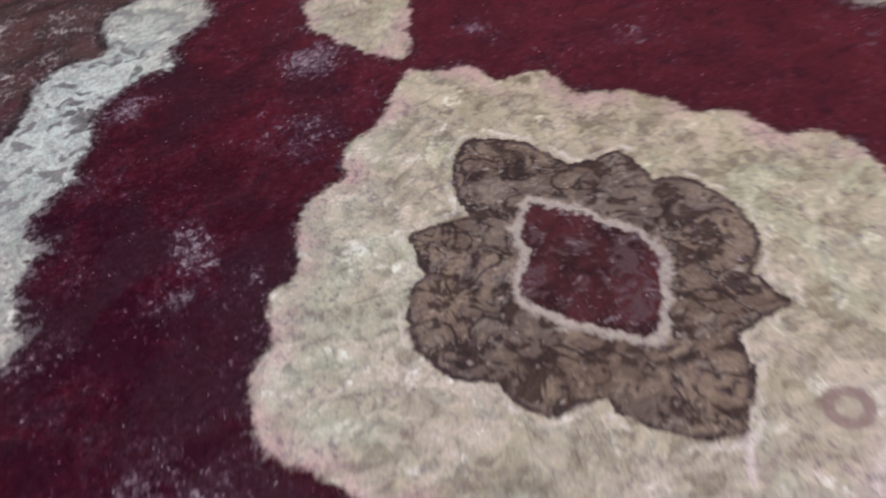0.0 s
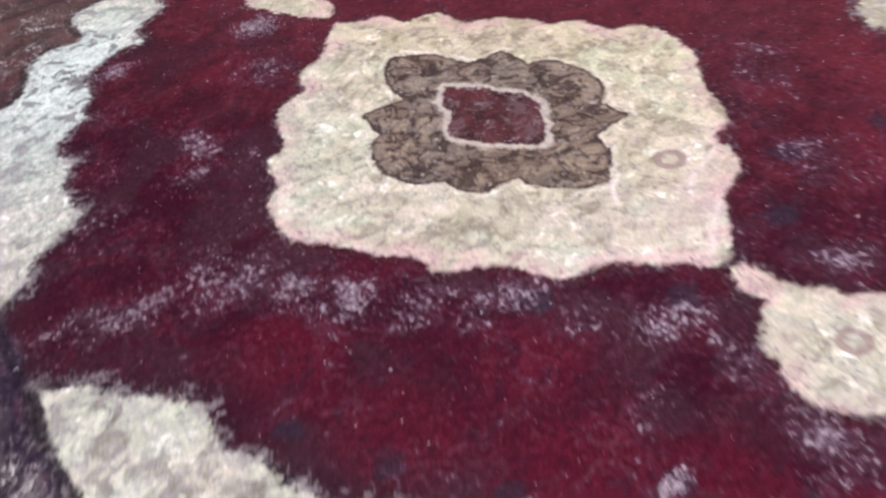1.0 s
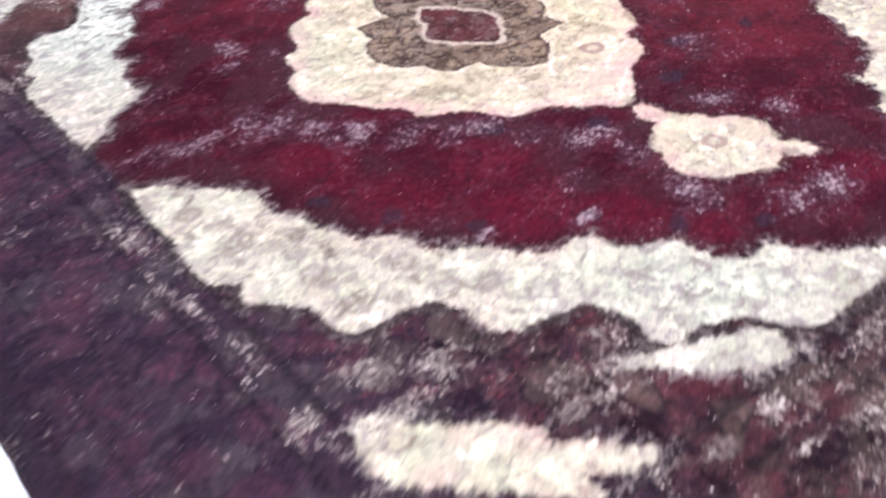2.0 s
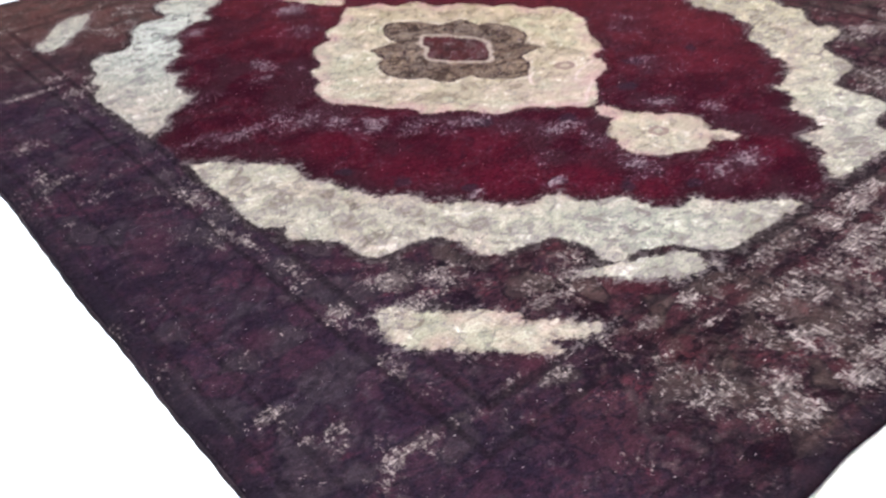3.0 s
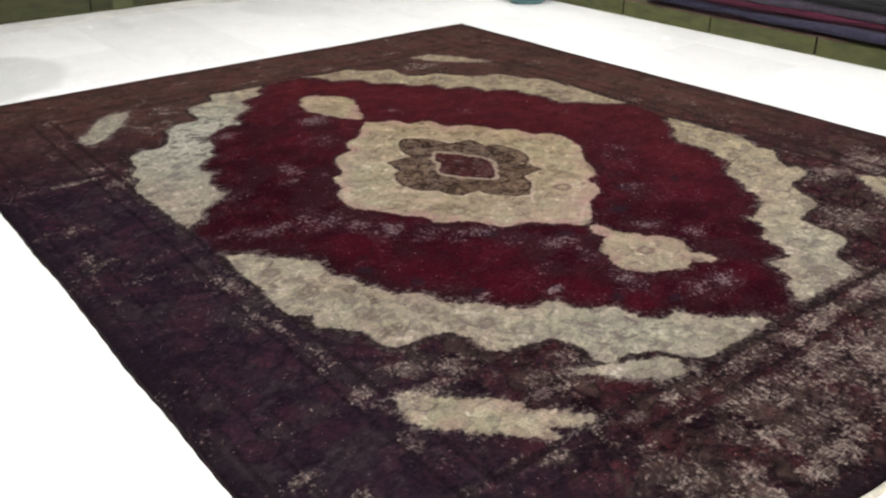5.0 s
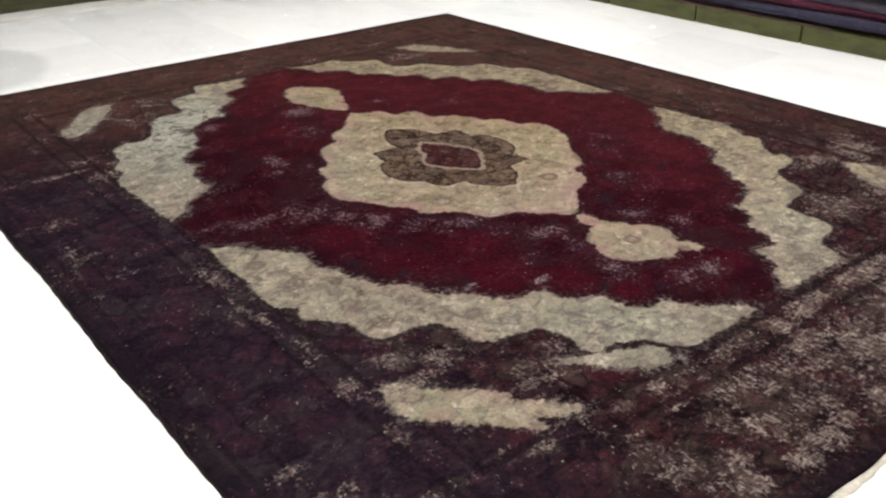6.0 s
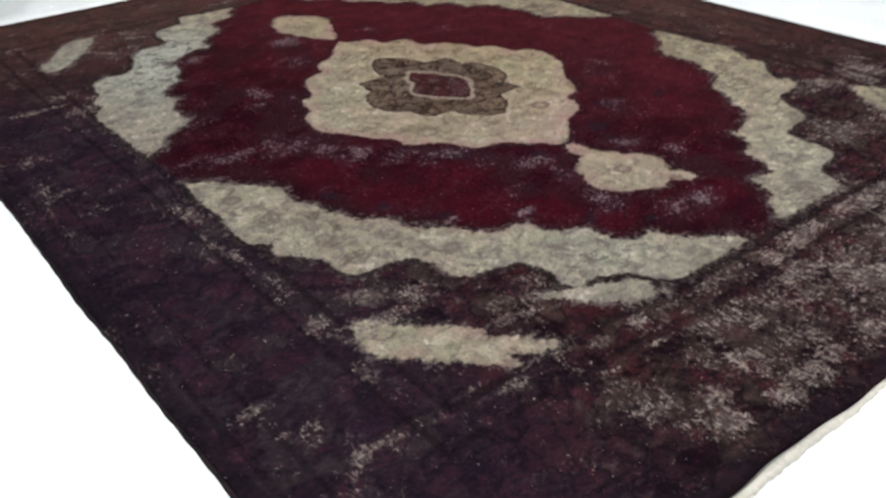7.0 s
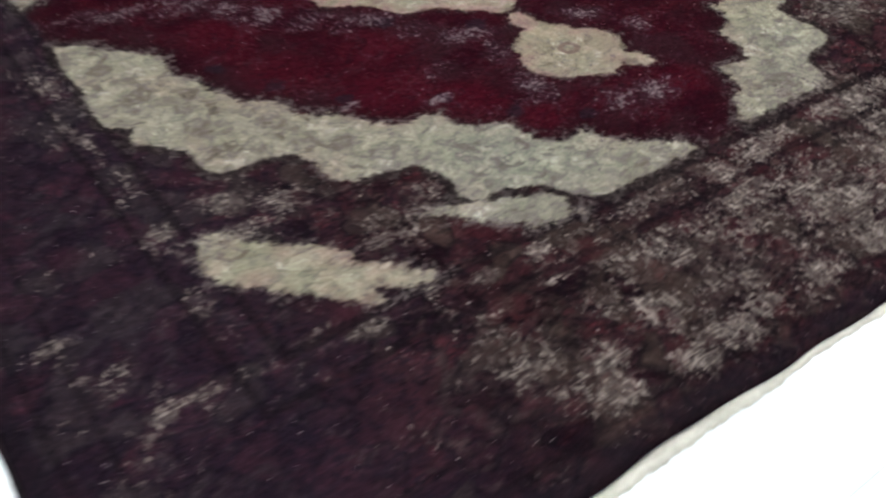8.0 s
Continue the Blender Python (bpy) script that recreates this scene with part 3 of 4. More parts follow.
FAR_RIGHT_OUT = [(1.292, .151), (1.28, .272), (1.285, .407), (1.29, .53), (1.276, .63), (1.27, .78), (1.193, .882), (1.173, .962), (1.139, 1.055), (1.068, 1.079), (.992, 1.123), (.927, 1.208), (.856, 1.315), (.756, 1.328), (.689, 1.383), (.686, 1.468), (.69, 1.565), (.606, 1.599), (.516, 1.654), (.475, 1.72), (.385, 1.709), (.303, 1.708), (.171, 1.733)]
MEDALLION_EAST = [(-.01, .80), (.036, .742), (.115, .715), (.138, .615), (.171, .615), (.248, .588), (.26, .485), (.275, .446), (.353, .413), (.418, .314), (.428, .26), (.505, .214), (.523, .135), (.536, .089), (.60, .07), (.622, -.01), (.607, -.121), (.551, -.21), (.478, -.305), (.445, -.365), (.388, -.45), (.305, -.485), (.295, -.545), (.246, -.604), (.145, -.645), (.075, -.72), (-.022, -.787)]
MEDALLION_WEST = [(-.089, -.725), (-.19, -.63), (-.29, -.596), (-.325, -.545), (-.345, -.49), (-.40, -.445), (-.466, -.405), (-.48, -.325), (-.55, -.24), (-.598, -.165), (-.648, -.092), (-.652, -.03), (-.644, .039), (-.621, .081), (-.578, .127), (-.566, .198), (-.54, .247), (-.488, .267), (-.458, .32), (-.437, .403), (-.369, .473), (-.294, .501), (-.259, .595), (-.186, .621), (-.133, .663), (-.074, .733)]
ORNAMENT = [(-.106, .353), (-.072, .409), (-.023, .453), (.015, .432), (.058, .395), (.092, .343), (.107, .287), (.12, .252), (.167, .24), (.226, .236), (.236, .189), (.231, .124), (.276, .102), (.304, .049), (.317, -.019), (.308, -.078), (.291, -.121), (.229, -.173), (.231, -.214), (.24, -.269), (.177, -.263), (.119, -.271), (.101, -.334), (.048, -.391), (.012, -.428), (-.033, -.414), (-.085, -.374), (-.112, -.339), (-.13, -.305), (-.134, -.272), (-.171, -.257), (-.235, -.252), (-.258, -.212), (-.269, -.155), (-.298, -.131), (-.34, -.086), (-.355, -.014), (-.337, .058), (-.304, .118), (-.265, .136), (-.261, .195), (-.256, .248), (-.195, .247), (-.127, .232)]
HEART = [(-.012, .192), (.038, .139), (.078, .061), (.109, .013), (.112, -.057), (.081, -.105), (.035, -.17), (.003, -.208), (-.03, -.174), (-.076, -.124), (-.108, -.082), (-.131, -.045), (-.131, .010), (-.104, .044), (-.074, .076), (-.065, .125)]
PENDANT_NEAR = [(-.022, -.787), (.015, -.845), (.010, -.882), (.03, -.925), (.085, -1.0), (.138, -1.067), (.13, -1.14), (.096, -1.194), (.133, -1.227), (.123, -1.287), (.067, -1.272), (.044, -1.231), (-.01, -1.258), (-.075, -1.224), (-.153, -1.166), (-.195, -1.10), (-.164, -1.02), (-.115, -.95), (-.05, -.90), (-.045, -.827)]
PENDANT_FAR = [(-.001, .84), (-.041, .89), (-.093, .998), (-.127, 1.08), (-.148, 1.187), (-.102, 1.308), (-.023, 1.382), (.051, 1.321), (.146, 1.204), (.125, 1.11), (.058, .97)]
CREASE = [(.762, .51), (.857, .257), (.926, -.08)]
SEAM = [(.12, -.27), (.10, -.33), (.01, -.43), (-.04, -.50)]
CONTOUR = [(.28, -.51), (.17, -.54), (.10, -.59), (.14, -.63), (.04, -.70), (-.03, -.74), (-.14, -.64), (-.24, -.565)]
CORNERS = (
    [(-1.24, -1.21), (-1.165, -1.262), (-1.165, -1.292), (-1.10, -1.355), (-1.013, -1.431), (-1.003, -1.455), (-1.011, -1.496), (-.942, -1.545), (-.925, -1.584), (-.89, -1.62), (-.90, -1.637), (-.945, -1.637), (-1.025, -1.564), (-1.012, -1.607), (-1.012, -1.633), (-1.045, -1.62), (-1.125, -1.523), (-1.17, -1.487), (-1.193, -1.445), (-1.259, -1.386), (-1.276, -1.34), (-1.277, -1.272)],
    [(-.786, -1.445), (-.728, -1.457), (-.63, -1.508), (-.528, -1.552), (-.487, -1.59), (-.515, -1.626), (-.50, -1.648), (-.564, -1.645), (-.611, -1.629), (-.644, -1.585), (-.742, -1.502)],
    [(-1.27, 1.455), (-1.199, 1.525), (-1.133, 1.641), (-1.062, 1.724), (-1.008, 1.754), (-.924, 1.736), (-.983, 1.613), (-1.038, 1.541), (-1.11, 1.455), (-1.231, 1.341), (-1.268, 1.391)],
    [(1.27, -1.20), (1.33, -1.33), (1.20, -1.43), (1.12, -1.42), (1.16, -1.30)],
    [(.969, 1.718), (1.06, 1.705), (1.108, 1.70), (1.183, 1.585), (1.242, 1.481), (1.287, 1.316), (1.207, 1.38), (1.116, 1.472), (1.03, 1.55), (.993, 1.644)],
)
# Rubbed places: x, y, reach along x, reach along y, how far worn.
RUBBED = [
    (-0.44, -1.88, 0.11, 0.06, 0.66), (-0.66, -1.90, 0.07, 0.08, 0.60), (-0.74, -2.00, 0.09, 0.07, 0.62), (-0.49, -2.10, 0.09, 0.06, 0.66), (-0.64, -2.11, 0.08, 0.05, 0.66),
    (-0.78, -2.09, 0.07, 0.05, 0.60), (-0.66, -1.69, 0.09, 0.04, 0.60), (-0.88, -1.78, 0.08, 0.05, 0.54), (-0.70, -1.77, 0.09, 0.04, 0.48), (-0.90, -1.93, 0.14, 0.07, 0.46),
    (-0.36, -2.00, 0.12, 0.06, 0.52), (-0.20, -2.08, 0.12, 0.08, 0.60), (-0.80, -1.69, 0.07, 0.03, 0.48), (-0.18, -1.90, 0.16, 0.07, 0.52), (-1.07, -1.67, 0.09, 0.035, 0.52),
    (0.15, -1.86, 0.28, 0.10, 0.54), (0.45, -2.05, 0.32, 0.09, 0.58), (0.80, -1.86, 0.30, 0.10, 0.54), (1.25, -1.95, 0.35, 0.12, 0.50),
]
RUBBED_CORNER = [
    (-1.13, -1.14, 0.07, 0.06, 0.62), (-1.05, -1.21, 0.06, 0.06, 0.58), (-0.88, -1.40, 0.08, 0.05, 0.62), (-0.79, -1.40, 0.08, 0.07, 0.60), (-0.97, -1.19, 0.04, 0.04, 0.52), (-0.93, -1.47, 0.07, 0.04, 0.58),
    (-1.34, -1.40, 0.06, 0.06, 0.50), (-1.33, -1.14, 0.07, 0.05, 0.50), (-1.35, -1.02, 0.05, 0.06, 0.46), (-1.58, -1.34, 0.08, 0.030, 0.50), (-1.49, -1.34, 0.05, 0.025, 0.45), (-1.53, -1.47, 0.06, 0.04, 0.40),
    (-1.15, -1.25, 0.10, 0.035, 0.60), (-1.25, -1.63, 0.16, 0.03, 0.38), (-0.35, -1.70, 0.40, 0.04, 0.50), (-1.48, -1.62, 0.16, 0.03, 0.38), (-1.06, -1.06, 0.10, 0.04, 0.42), (-0.76, -1.36, 0.05, 0.04, 0.60), (1.16, -1.12, 0.16, 0.10, 0.60), (1.45, -1.10, 0.18, 0.25, 0.52),
]
RUBBED_SIDE = [
    (-1.32, -0.40, 0.07, 0.18, 0.62), (-1.36, -0.62, 0.06, 0.22, 0.52), (-1.27, -0.06, 0.05, 0.12, 0.46), (-1.30, 0.78, 0.09, 0.10, 0.58), (-1.48, 0.91, 0.22, 0.035, 0.60), (-1.22, 0.88, 0.05, 0.08, 0.52),
    (-1.31, 1.00, 0.10, 0.08, 0.52), (-1.38, 0.55, 0.05, 0.20, 0.42), (-1.30, -0.92, 0.06, 0.12, 0.46), (0.85, -1.40, 0.22, 0.12, 0.60), (1.15, -1.45, 0.25, 0.12, 0.66), (0.0, 0.0, 3.2, 3.6, 0.15), (0.25, -1.92, 1.15, 0.26, 0.60), (0.35, -1.72, 0.80, 0.16, 0.50), (-0.95, -1.30, 0.36, 0.26, 0.22), (-1.45, -0.6, 0.30, 1.2, 0.15), (-0.85, 1.50, 0.30, 0.25, 0.42),
]
WORN = [
    (-0.73, -0.24, 0.09, 0.07, 0.54), (-0.67, -0.34, 0.11, 0.09, 0.58), (-0.56, -0.45, 0.11, 0.08, 0.57), (-0.40, -0.57, 0.14, 0.07, 0.50), (-0.64, 0.45, 0.06, 0.12, 0.54), (-0.56, 0.33, 0.05, 0.06, 0.46), (-0.72, 0.33, 0.07, 0.06, 0.44), (-0.33, -0.70, 0.10, 0.06, 0.44),
    (-0.20, -0.82, 0.10, 0.07, 0.56), (-0.19, -0.96, 0.06, 0.10, 0.50), (-0.24, -1.17, 0.06, 0.10, 0.56), (-0.10, -1.36, 0.08, 0.06, 0.48), (0.02, -1.39, 0.09, 0.07, 0.58), (-0.70, -0.95, 0.05, 0.03, 0.56), (-0.48, -1.07, 0.06, 0.03, 0.60),
    (0.16, -0.93, 0.06, 0.08, 0.46), (0.24, -1.08, 0.06, 0.09, 0.42), (-0.20, 0.98, 0.12, 0.11, 0.60), (-0.33, 0.68, 0.12, 0.12, 0.46), (0.22, 0.86, 0.07, 0.12, 0.44), (-1.02, -0.07, 0.16, 0.07, 0.50),
]
WORN_BROAD = [
    (-0.83, -0.10, 0.16, 0.14, 0.46), (-0.96, 0.31, 0.10, 0.08, 0.44), (-0.68, 1.06, 0.12, 0.06, 0.52), (0.62, -0.35, 0.10, 0.16, 0.36), (0.40, -0.66, 0.10, 0.10, 0.38), (0.72, -0.28, 0.06, 0.10, 0.40), (-1.15, -0.02, 0.12, 0.10, 0.46), (-0.38, -0.94, 0.10, 0.06, 0.36),
    (1.20, 0.62, 0.12, 0.12, 0.45), (0.85, 1.50, 0.30, 0.12, 0.40), (0.95, 1.90, 0.15, 0.06, 0.46), (-0.15, 1.85, 0.15, 0.05, 0.50), (0.52, 0.62, 0.10, 0.10, 0.36), (-0.30, -1.22, 0.06, 0.05, 0.44), (-0.45, -0.55, 0.10, 0.06, 0.48),
]
ROSETTES = [(-0.91, -0.56, 0.034), (-0.81, -0.74, 0.038), (-0.69, -0.91, 0.03), (-0.47, -1.07, 0.03), (-0.36, -1.24, 0.034), (-0.21, -1.36, 0.034), (-0.37, -0.60, 0.045), (-0.15, -0.79, 0.045), (0.37, -0.63, 0.045), (0.18, -0.77, 0.045), (0.05, -1.18, 0.03), (0.62, -0.70, 0.03)]
# Faded red flowers left in the border, and the grey-brown sprigs woven into the cream bands: x, y, reach.
EMBERS = [(-1.52, -0.52, 0.09), (-0.72, -1.57, 0.06), (-0.58, -1.75, 0.06), (-1.20, -0.98, 0.05), (-0.86, -1.21, 0.07), (-1.03, -1.05, 0.05), (-1.50, 0.15, 0.08), (-1.51, -1.10, 0.06), (0.10, -1.76, 0.07), (-1.08, -1.60, 0.07)]
SPRIGS = [
    (-1.05, -.945, .030), (-.88, -1.04, .026), (-.735, -1.18, .032), (-.545, -1.305, .045), (-.46, -1.36, .034), (-.37, -1.505, .034), (-.26, -1.58, .026), (-1.07, -.79, .026), (-1.14, -.57, .030), (-1.18, -.37, .026), (-.90, -.90, .026), (-.80, -1.085, .024), (-1.06, -.70, .024),
    (.82, -1.22, .036), (.46, -1.39, .036), (.34, -1.57, .030), (.97, -.85, .034), (1.16, -.50, .030), (1.06, -.70, .026),
]
SPRIGS_FAR = [(-1.06, .96, .036), (-1.06, .69, .034), (-1.19, .56, .030), (-.80, 1.26, .034), (-.50, 1.43, .034), (-1.13, .38, .028), (-.92, .86, .028), (-.60, 1.33, .026), (-.36, 1.62, .028), (1.16, .50, .034), (1.0, .92, .034), (.78, 1.22, .034), (.55, 1.47, .032)]
LILIES = [(-.34, -.36, .034), (-.48, -.16, .034), (-.50, .12, .034), (-.30, .38, .034), (-.12, .60, .034), (.14, .50, .034), (.34, .26, .034), (.47, .02, .034), (.38, -.22, .030), (-.14, -.54, .030)]

# Where the crimson is still full: x, y, reach along x, reach along y.
UNWORN = [(-0.83, -0.40, 0.12, 0.14), (-0.76, -0.68, 0.14, 0.16), (-0.48, -0.74, 0.15, 0.14), (-0.58, -0.95, 0.16, 0.14), (-0.42, -1.12, 0.12, 0.12), (-0.33, -1.30, 0.08, 0.08), (0.82, -0.62, 0.16, 0.26), (0.56, -0.80, 0.16, 0.14), (0.86, 0.45, 0.20, 0.34), (0.12, -1.40, 0.10, 0.07), (0.42, 1.02, 0.20, 0.22), (-0.41, 0.79, 0.10, 0.12)]
RINGS = [(0.168, -0.464, 0.030), (-0.019, -1.072, 0.026)]


def carpet():
    nu, nv = 520, 650
    u, v = np.meshgrid(np.linspace(0, 1, nu), np.linspace(0, 1, nv))
    y = NEAR + v * (FAR - NEAR)
    x = edge_left(y) + u * (edge_right(y) - edge_left(y))
    y = edge_near(x) + v * (edge_far(x) - edge_near(x))
    sides = (x - edge_left(y), edge_right(y) - x, y - edge_near(x), edge_far(x) - y)
    rim_m = np.minimum.reduce(sides)
    wide = (FIELD[0] - LEFT, RIGHT - FIELD[1], FIELD[2] - NEAR, FAR - FIELD[3])
    rim = np.minimum.reduce([s / w for s, w in zip(sides, wide)])
    ripple = 0.0025 * (np.sin(2.1 * x + 1.3 * y) + np.sin(3.7 * y - 1.1 * x + 1.0) + np.sin(5.3 * x + 0.4))
    curl = 0.014 * np.exp(-sides[2] / 0.06) * np.clip(np.sin(6.5 * x + 0.8), 0, 1)
    fold = 0.006 * np.exp(-(away_from(x.astype(np.float32), y.astype(np.float32), CREASE) / 0.018) ** 2)
    z = fold + 0.004 + 0.010 * np.clip(rim_m / 0.014, 0, 1) ** 0.5 + np.clip(ripple + 0.003, 0, 1) * np.clip(rim_m / 0.1, 0, 1) + curl

    px, py = x.ravel().astype(np.float32), y.ravel().astype(np.float32)
    cream = np.maximum(signed(px, py, flowing(MEDALLION_EAST + MEDALLION_WEST + MEDALLION_EAST[:1], 3)), signed(px, py, lobed(PENDANT_NEAR, 0.08)))
    cream = np.maximum(cream, signed(px, py, lobed(PENDANT_FAR, 0.10)))
    ring, crisp = [], np.zeros_like(px)
    for inner, outer, back in ((NEAR_LEFT_IN, NEAR_LEFT_OUT, False), (NEAR_RIGHT_IN, NEAR_RIGHT_OUT, True), (FAR_RIGHT_IN, FAR_RIGHT_OUT, False), (FAR_LEFT_IN, FAR_LEFT_OUT, True)):
        cream = np.maximum(cream, signed(px, py, np.concatenate([flowing(inner, 3), flowing(outer, 3)[::-1]])))
        crisp = np.maximum(crisp, np.exp(-((away_from(px, py, flowing(outer, 3)) / 0.05) ** 2)))
        ring += inner[::-1] if back else inner
    for corner in CORNERS:
        cream = np.maximum(cream, signed(px, py, lobed(corner, 0.06)))
    layers = {
        "cream": cream,
        "ornament": signed(px, py, lobed(ORNAMENT, 0.05)),
        "heart": signed(px, py, lobed(HEART, 0.06)),
        "ground": signed(px, py, np.array(ring)),
        "rim": rim.ravel(),
        "crisp": crisp,
        "blush": np.maximum(np.exp(-((np.hypot(px / 0.9, py / 1.45)) ** 6)), 0.6 * np.exp(-(((px + 1.08) / 0.26) ** 2 + ((py + 1.45) / 0.22) ** 2) ** 2)),
    }
    wear = np.zeros_like(px)
    for cx, cy, rx, ry, much in RUBBED + RUBBED_CORNER + RUBBED_SIDE + WORN + WORN_BROAD:
        wear = np.maximum(wear, much * np.exp(-((px - cx) / rx) ** 2 - ((py - cy) / ry) ** 2))
    # small repeating blooms of the two guard stripes, rubbed pale, most of all along the near side
    along = np.where(np.minimum(sides[2], sides[3]) < np.minimum(sides[0], sides[1]), x, y).ravel()
    near_side = np.exp(-np.clip((py + 1.70) / 0.12, 0, None) ** 2) * np.clip((px + 1.25) / 0.5, 0, 1)
    guard = np.exp(-(((layers["rim"] - 0.85) / 0.055) ** 2)) * (0.5 + 0.5 * np.cos(along * 2 * math.pi / 0.135))
    guard += np.exp(-(((layers["rim"] - 0.205) / 0.06) ** 2)) * (0.5 + 0.5 * np.cos(along * 2 * math.pi / 0.19 + 1.0))
    layers["wear"] = wear + guard * (0.08 + 0.11 * near_side)
    dots = np.zeros_like(px)
    for cx, cy, r in ROSETTES:
        dots = np.maximum(dots, 1.3 * np.exp(-((px - cx) ** 2 + (py - cy) ** 2) / r**2))
    layers["rosette"] = dots
    rings = np.zeros_like(px)
    for cx, cy, r in RINGS:
        away = np.hypot(px - cx, py - cy)
        rings = np.maximum(rings, 1.2 * np.exp(-((away - r) / (0.4 * r)) ** 2))
    layers["ring"] = rings
    ember = np.zeros_like(px)
    for cx, cy, r in EMBERS:
        ember = np.maximum(ember, np.exp(-((px - cx) ** 2 + (py - cy) ** 2) / r**2))
    layers["ember"] = ember
    sprig = np.zeros_like(px)
    for cx, cy, r in SPRIGS + SPRIGS_FAR + LILIES:
        away, turn = np.hypot(px - cx, py - cy), np.arctan2(py - cy, px - cx)
        petal = r * (1 + 0.16 * np.cos(5 * turn + 40 * cx))
        sprig = np.maximum(sprig, np.exp(-((away - petal) / 0.009) ** 2) + 0.55 * np.exp(-((away / (0.45 * r)) ** 2)))
    layers["sprig"] = sprig
    # palmettes along the middle of the border, one about every half metre
    palm = np.zeros_like(px)
    centres = [(cx, -1.92) for cx in np.arange(-1.48, 1.7, 0.52)] + [(cx, 2.04) for cx in np.arange(-1.48, 1.7, 0.52)]
    centres += [(-1.515, cy) for cy in np.arange(-1.42, 1.9, 0.49)] + [(1.585, cy) for cy in np.arange(-1.42, 1.9, 0.49)]
    for cx, cy in centres:
        away, turn = np.hypot(px - cx, py - cy), np.arctan2(py - cy, px - cx)
        petal = 0.105 * (1 + 0.14 * np.cos(6 * turn + 9 * cx + 5 * cy))
        palm = np.maximum(palm, np.exp(-((away - petal) / 0.010) ** 2) + 0.8 * np.exp(-((away - 0.045) / 0.009) ** 2) + 0.35 * np.exp(-((away / 0.09) ** 4)))
    layers["palm"] = palm
    layers["seam"] = np.maximum(np.exp(-((away_from(px, py, SEAM) / 0.007) ** 2)), 0.8 * np.exp(-((away_from(px, py, flowing(CONTOUR)) / 0.007) ** 2)))
    deep = np.zeros_like(px)
    for cx, cy, rx, ry in UNWORN:
        deep = np.maximum(deep, np.exp(-(((px - cx) / rx) ** 2 + ((py - cy) / ry) ** 2) ** 2))
    layers["deep"] = deep
    layers["cool"] = np.clip((-0.85 - px) / 0.45, 0, 1) * np.clip((2.4 - py) / 1.7, 0, 1)
    layers["mint"] = np.exp(-((px + 0.46) / 0.30) ** 2 - ((py + 1.36) / 0.28) ** 2) + 0.6 * np.exp(-((px - 0.40) / 0.30) ** 2 - ((py + 1.48) / 0.22) ** 2)
    layers["fade"] = np.clip((0.75 * px + py + 0.7) / 3.0, 0, 1)
    layers["sunned"] = np.clip((0.8 * px + 0.5 * py + 0.35) / 1.1, 0, 1)
    layers["rose"] = np.exp(-((px - 0.10) / 0.24) ** 2 - ((py + 0.60) / 0.13) ** 2)
    layers["lace"] = np.exp(-((px + 0.76) / 0.46) ** 2 - ((py - 1.10) / 0.66) ** 2)

    # top sheet, and a flat underside round its rim
    n = np.arange(nu * nv).reshape(nv, nu)
    faces = np.stack([n[:-1, :-1], n[:-1, 1:], n[1:, 1:], n[1:, :-1]], -1).reshape(-1, 4)
    loop = np.concatenate([n[0, :-1], n[:-1, -1], n[-1, :0:-1], n[:0:-1, 0]])
    top = np.stack([x.ravel(), y.ravel(), z.ravel()], 1)
    low = top[loop] * (1, 1, 0) + (0, 0, 0.001)
    under = nu * nv + np.arange(len(loop))
    skirt = np.stack([loop, under, np.roll(under, -1), np.roll(loop, -1)], 1)
    verts, quads = np.concatenate([top, low]), np.concatenate([faces, skirt])
    me = bpy.data.meshes.new("woven_surface")
    me.vertices.add(len(verts))
    me.vertices.foreach_set("co", verts.astype(np.float32).ravel())
    me.loops.add(quads.size)
    me.loops.foreach_set("vertex_index", quads.astype(np.int32).ravel())
    me.polygons.add(len(quads))
    me.polygons.foreach_set("loop_start", np.arange(0, quads.size, 4, dtype=np.int32))
    me.polygons.foreach_set("use_smooth", np.ones(len(quads), bool))
    me.update(calc_edges=True)
    for key, values in layers.items():
        values = np.concatenate([values, np.asarray(values)[loop]]).astype(np.float32)
        me.attributes.new(key, "FLOAT", "POINT").data.foreach_set("value", values)
    me.materials.append(PILE)
    rug = new("carpet")
    tagged(rug, "large worn crimson overdyed carpet with cream medallion, lying on white floor", "carpet")
    pile = new("woven_surface", me)
    pile.parent = rug

    def strip(name, run, width, thick, material, label, round_top):
        """A narrow band that follows an edge: run gives its inner line and the way outward."""
        bm = bmesh.new()
        last = None
        shape = [(0.0, 0.0015), (0.0, thick), (0.5, thick * (1.25 if round_top else 0.8)), (1.0, thick * 0.5), (1.0, 0.0015)]
        for (ax, ay), (ox, oy), w, lift in run:
            now = [bm.verts.new((ax + ox * width * w * s, ay + oy * width * w * s, h + (lift if h > 0.002 else 0))) for s, h in shape]
            if last:
                for k in range(len(now) - 1):
                    bm.faces.new((last[k], now[k], now[k + 1], last[k + 1]))
            last = now
        bmesh.ops.recalc_face_normals(bm, faces=bm.faces[:])
        return part(name, bm, material, rug, label, True)

    xs = np.linspace(LEFT + 0.01, RIGHT - 0.01, 520)
    strip("hem", [((a, edge_near(a) - 0.002), (0, -1), 0.8 + 0.3 * math.sin(7 * a + 1) + 0.08 * math.sin(29 * a) + 0.06 * math.sin(83 * a + 2) + 0.05 * math.sin(211 * a), 0.0) for a in xs], 0.026, 0.004, HEM, "frayed cream cotton end hem", False)
    ys = np.linspace(NEAR + 0.01, FAR - 0.01, 420)
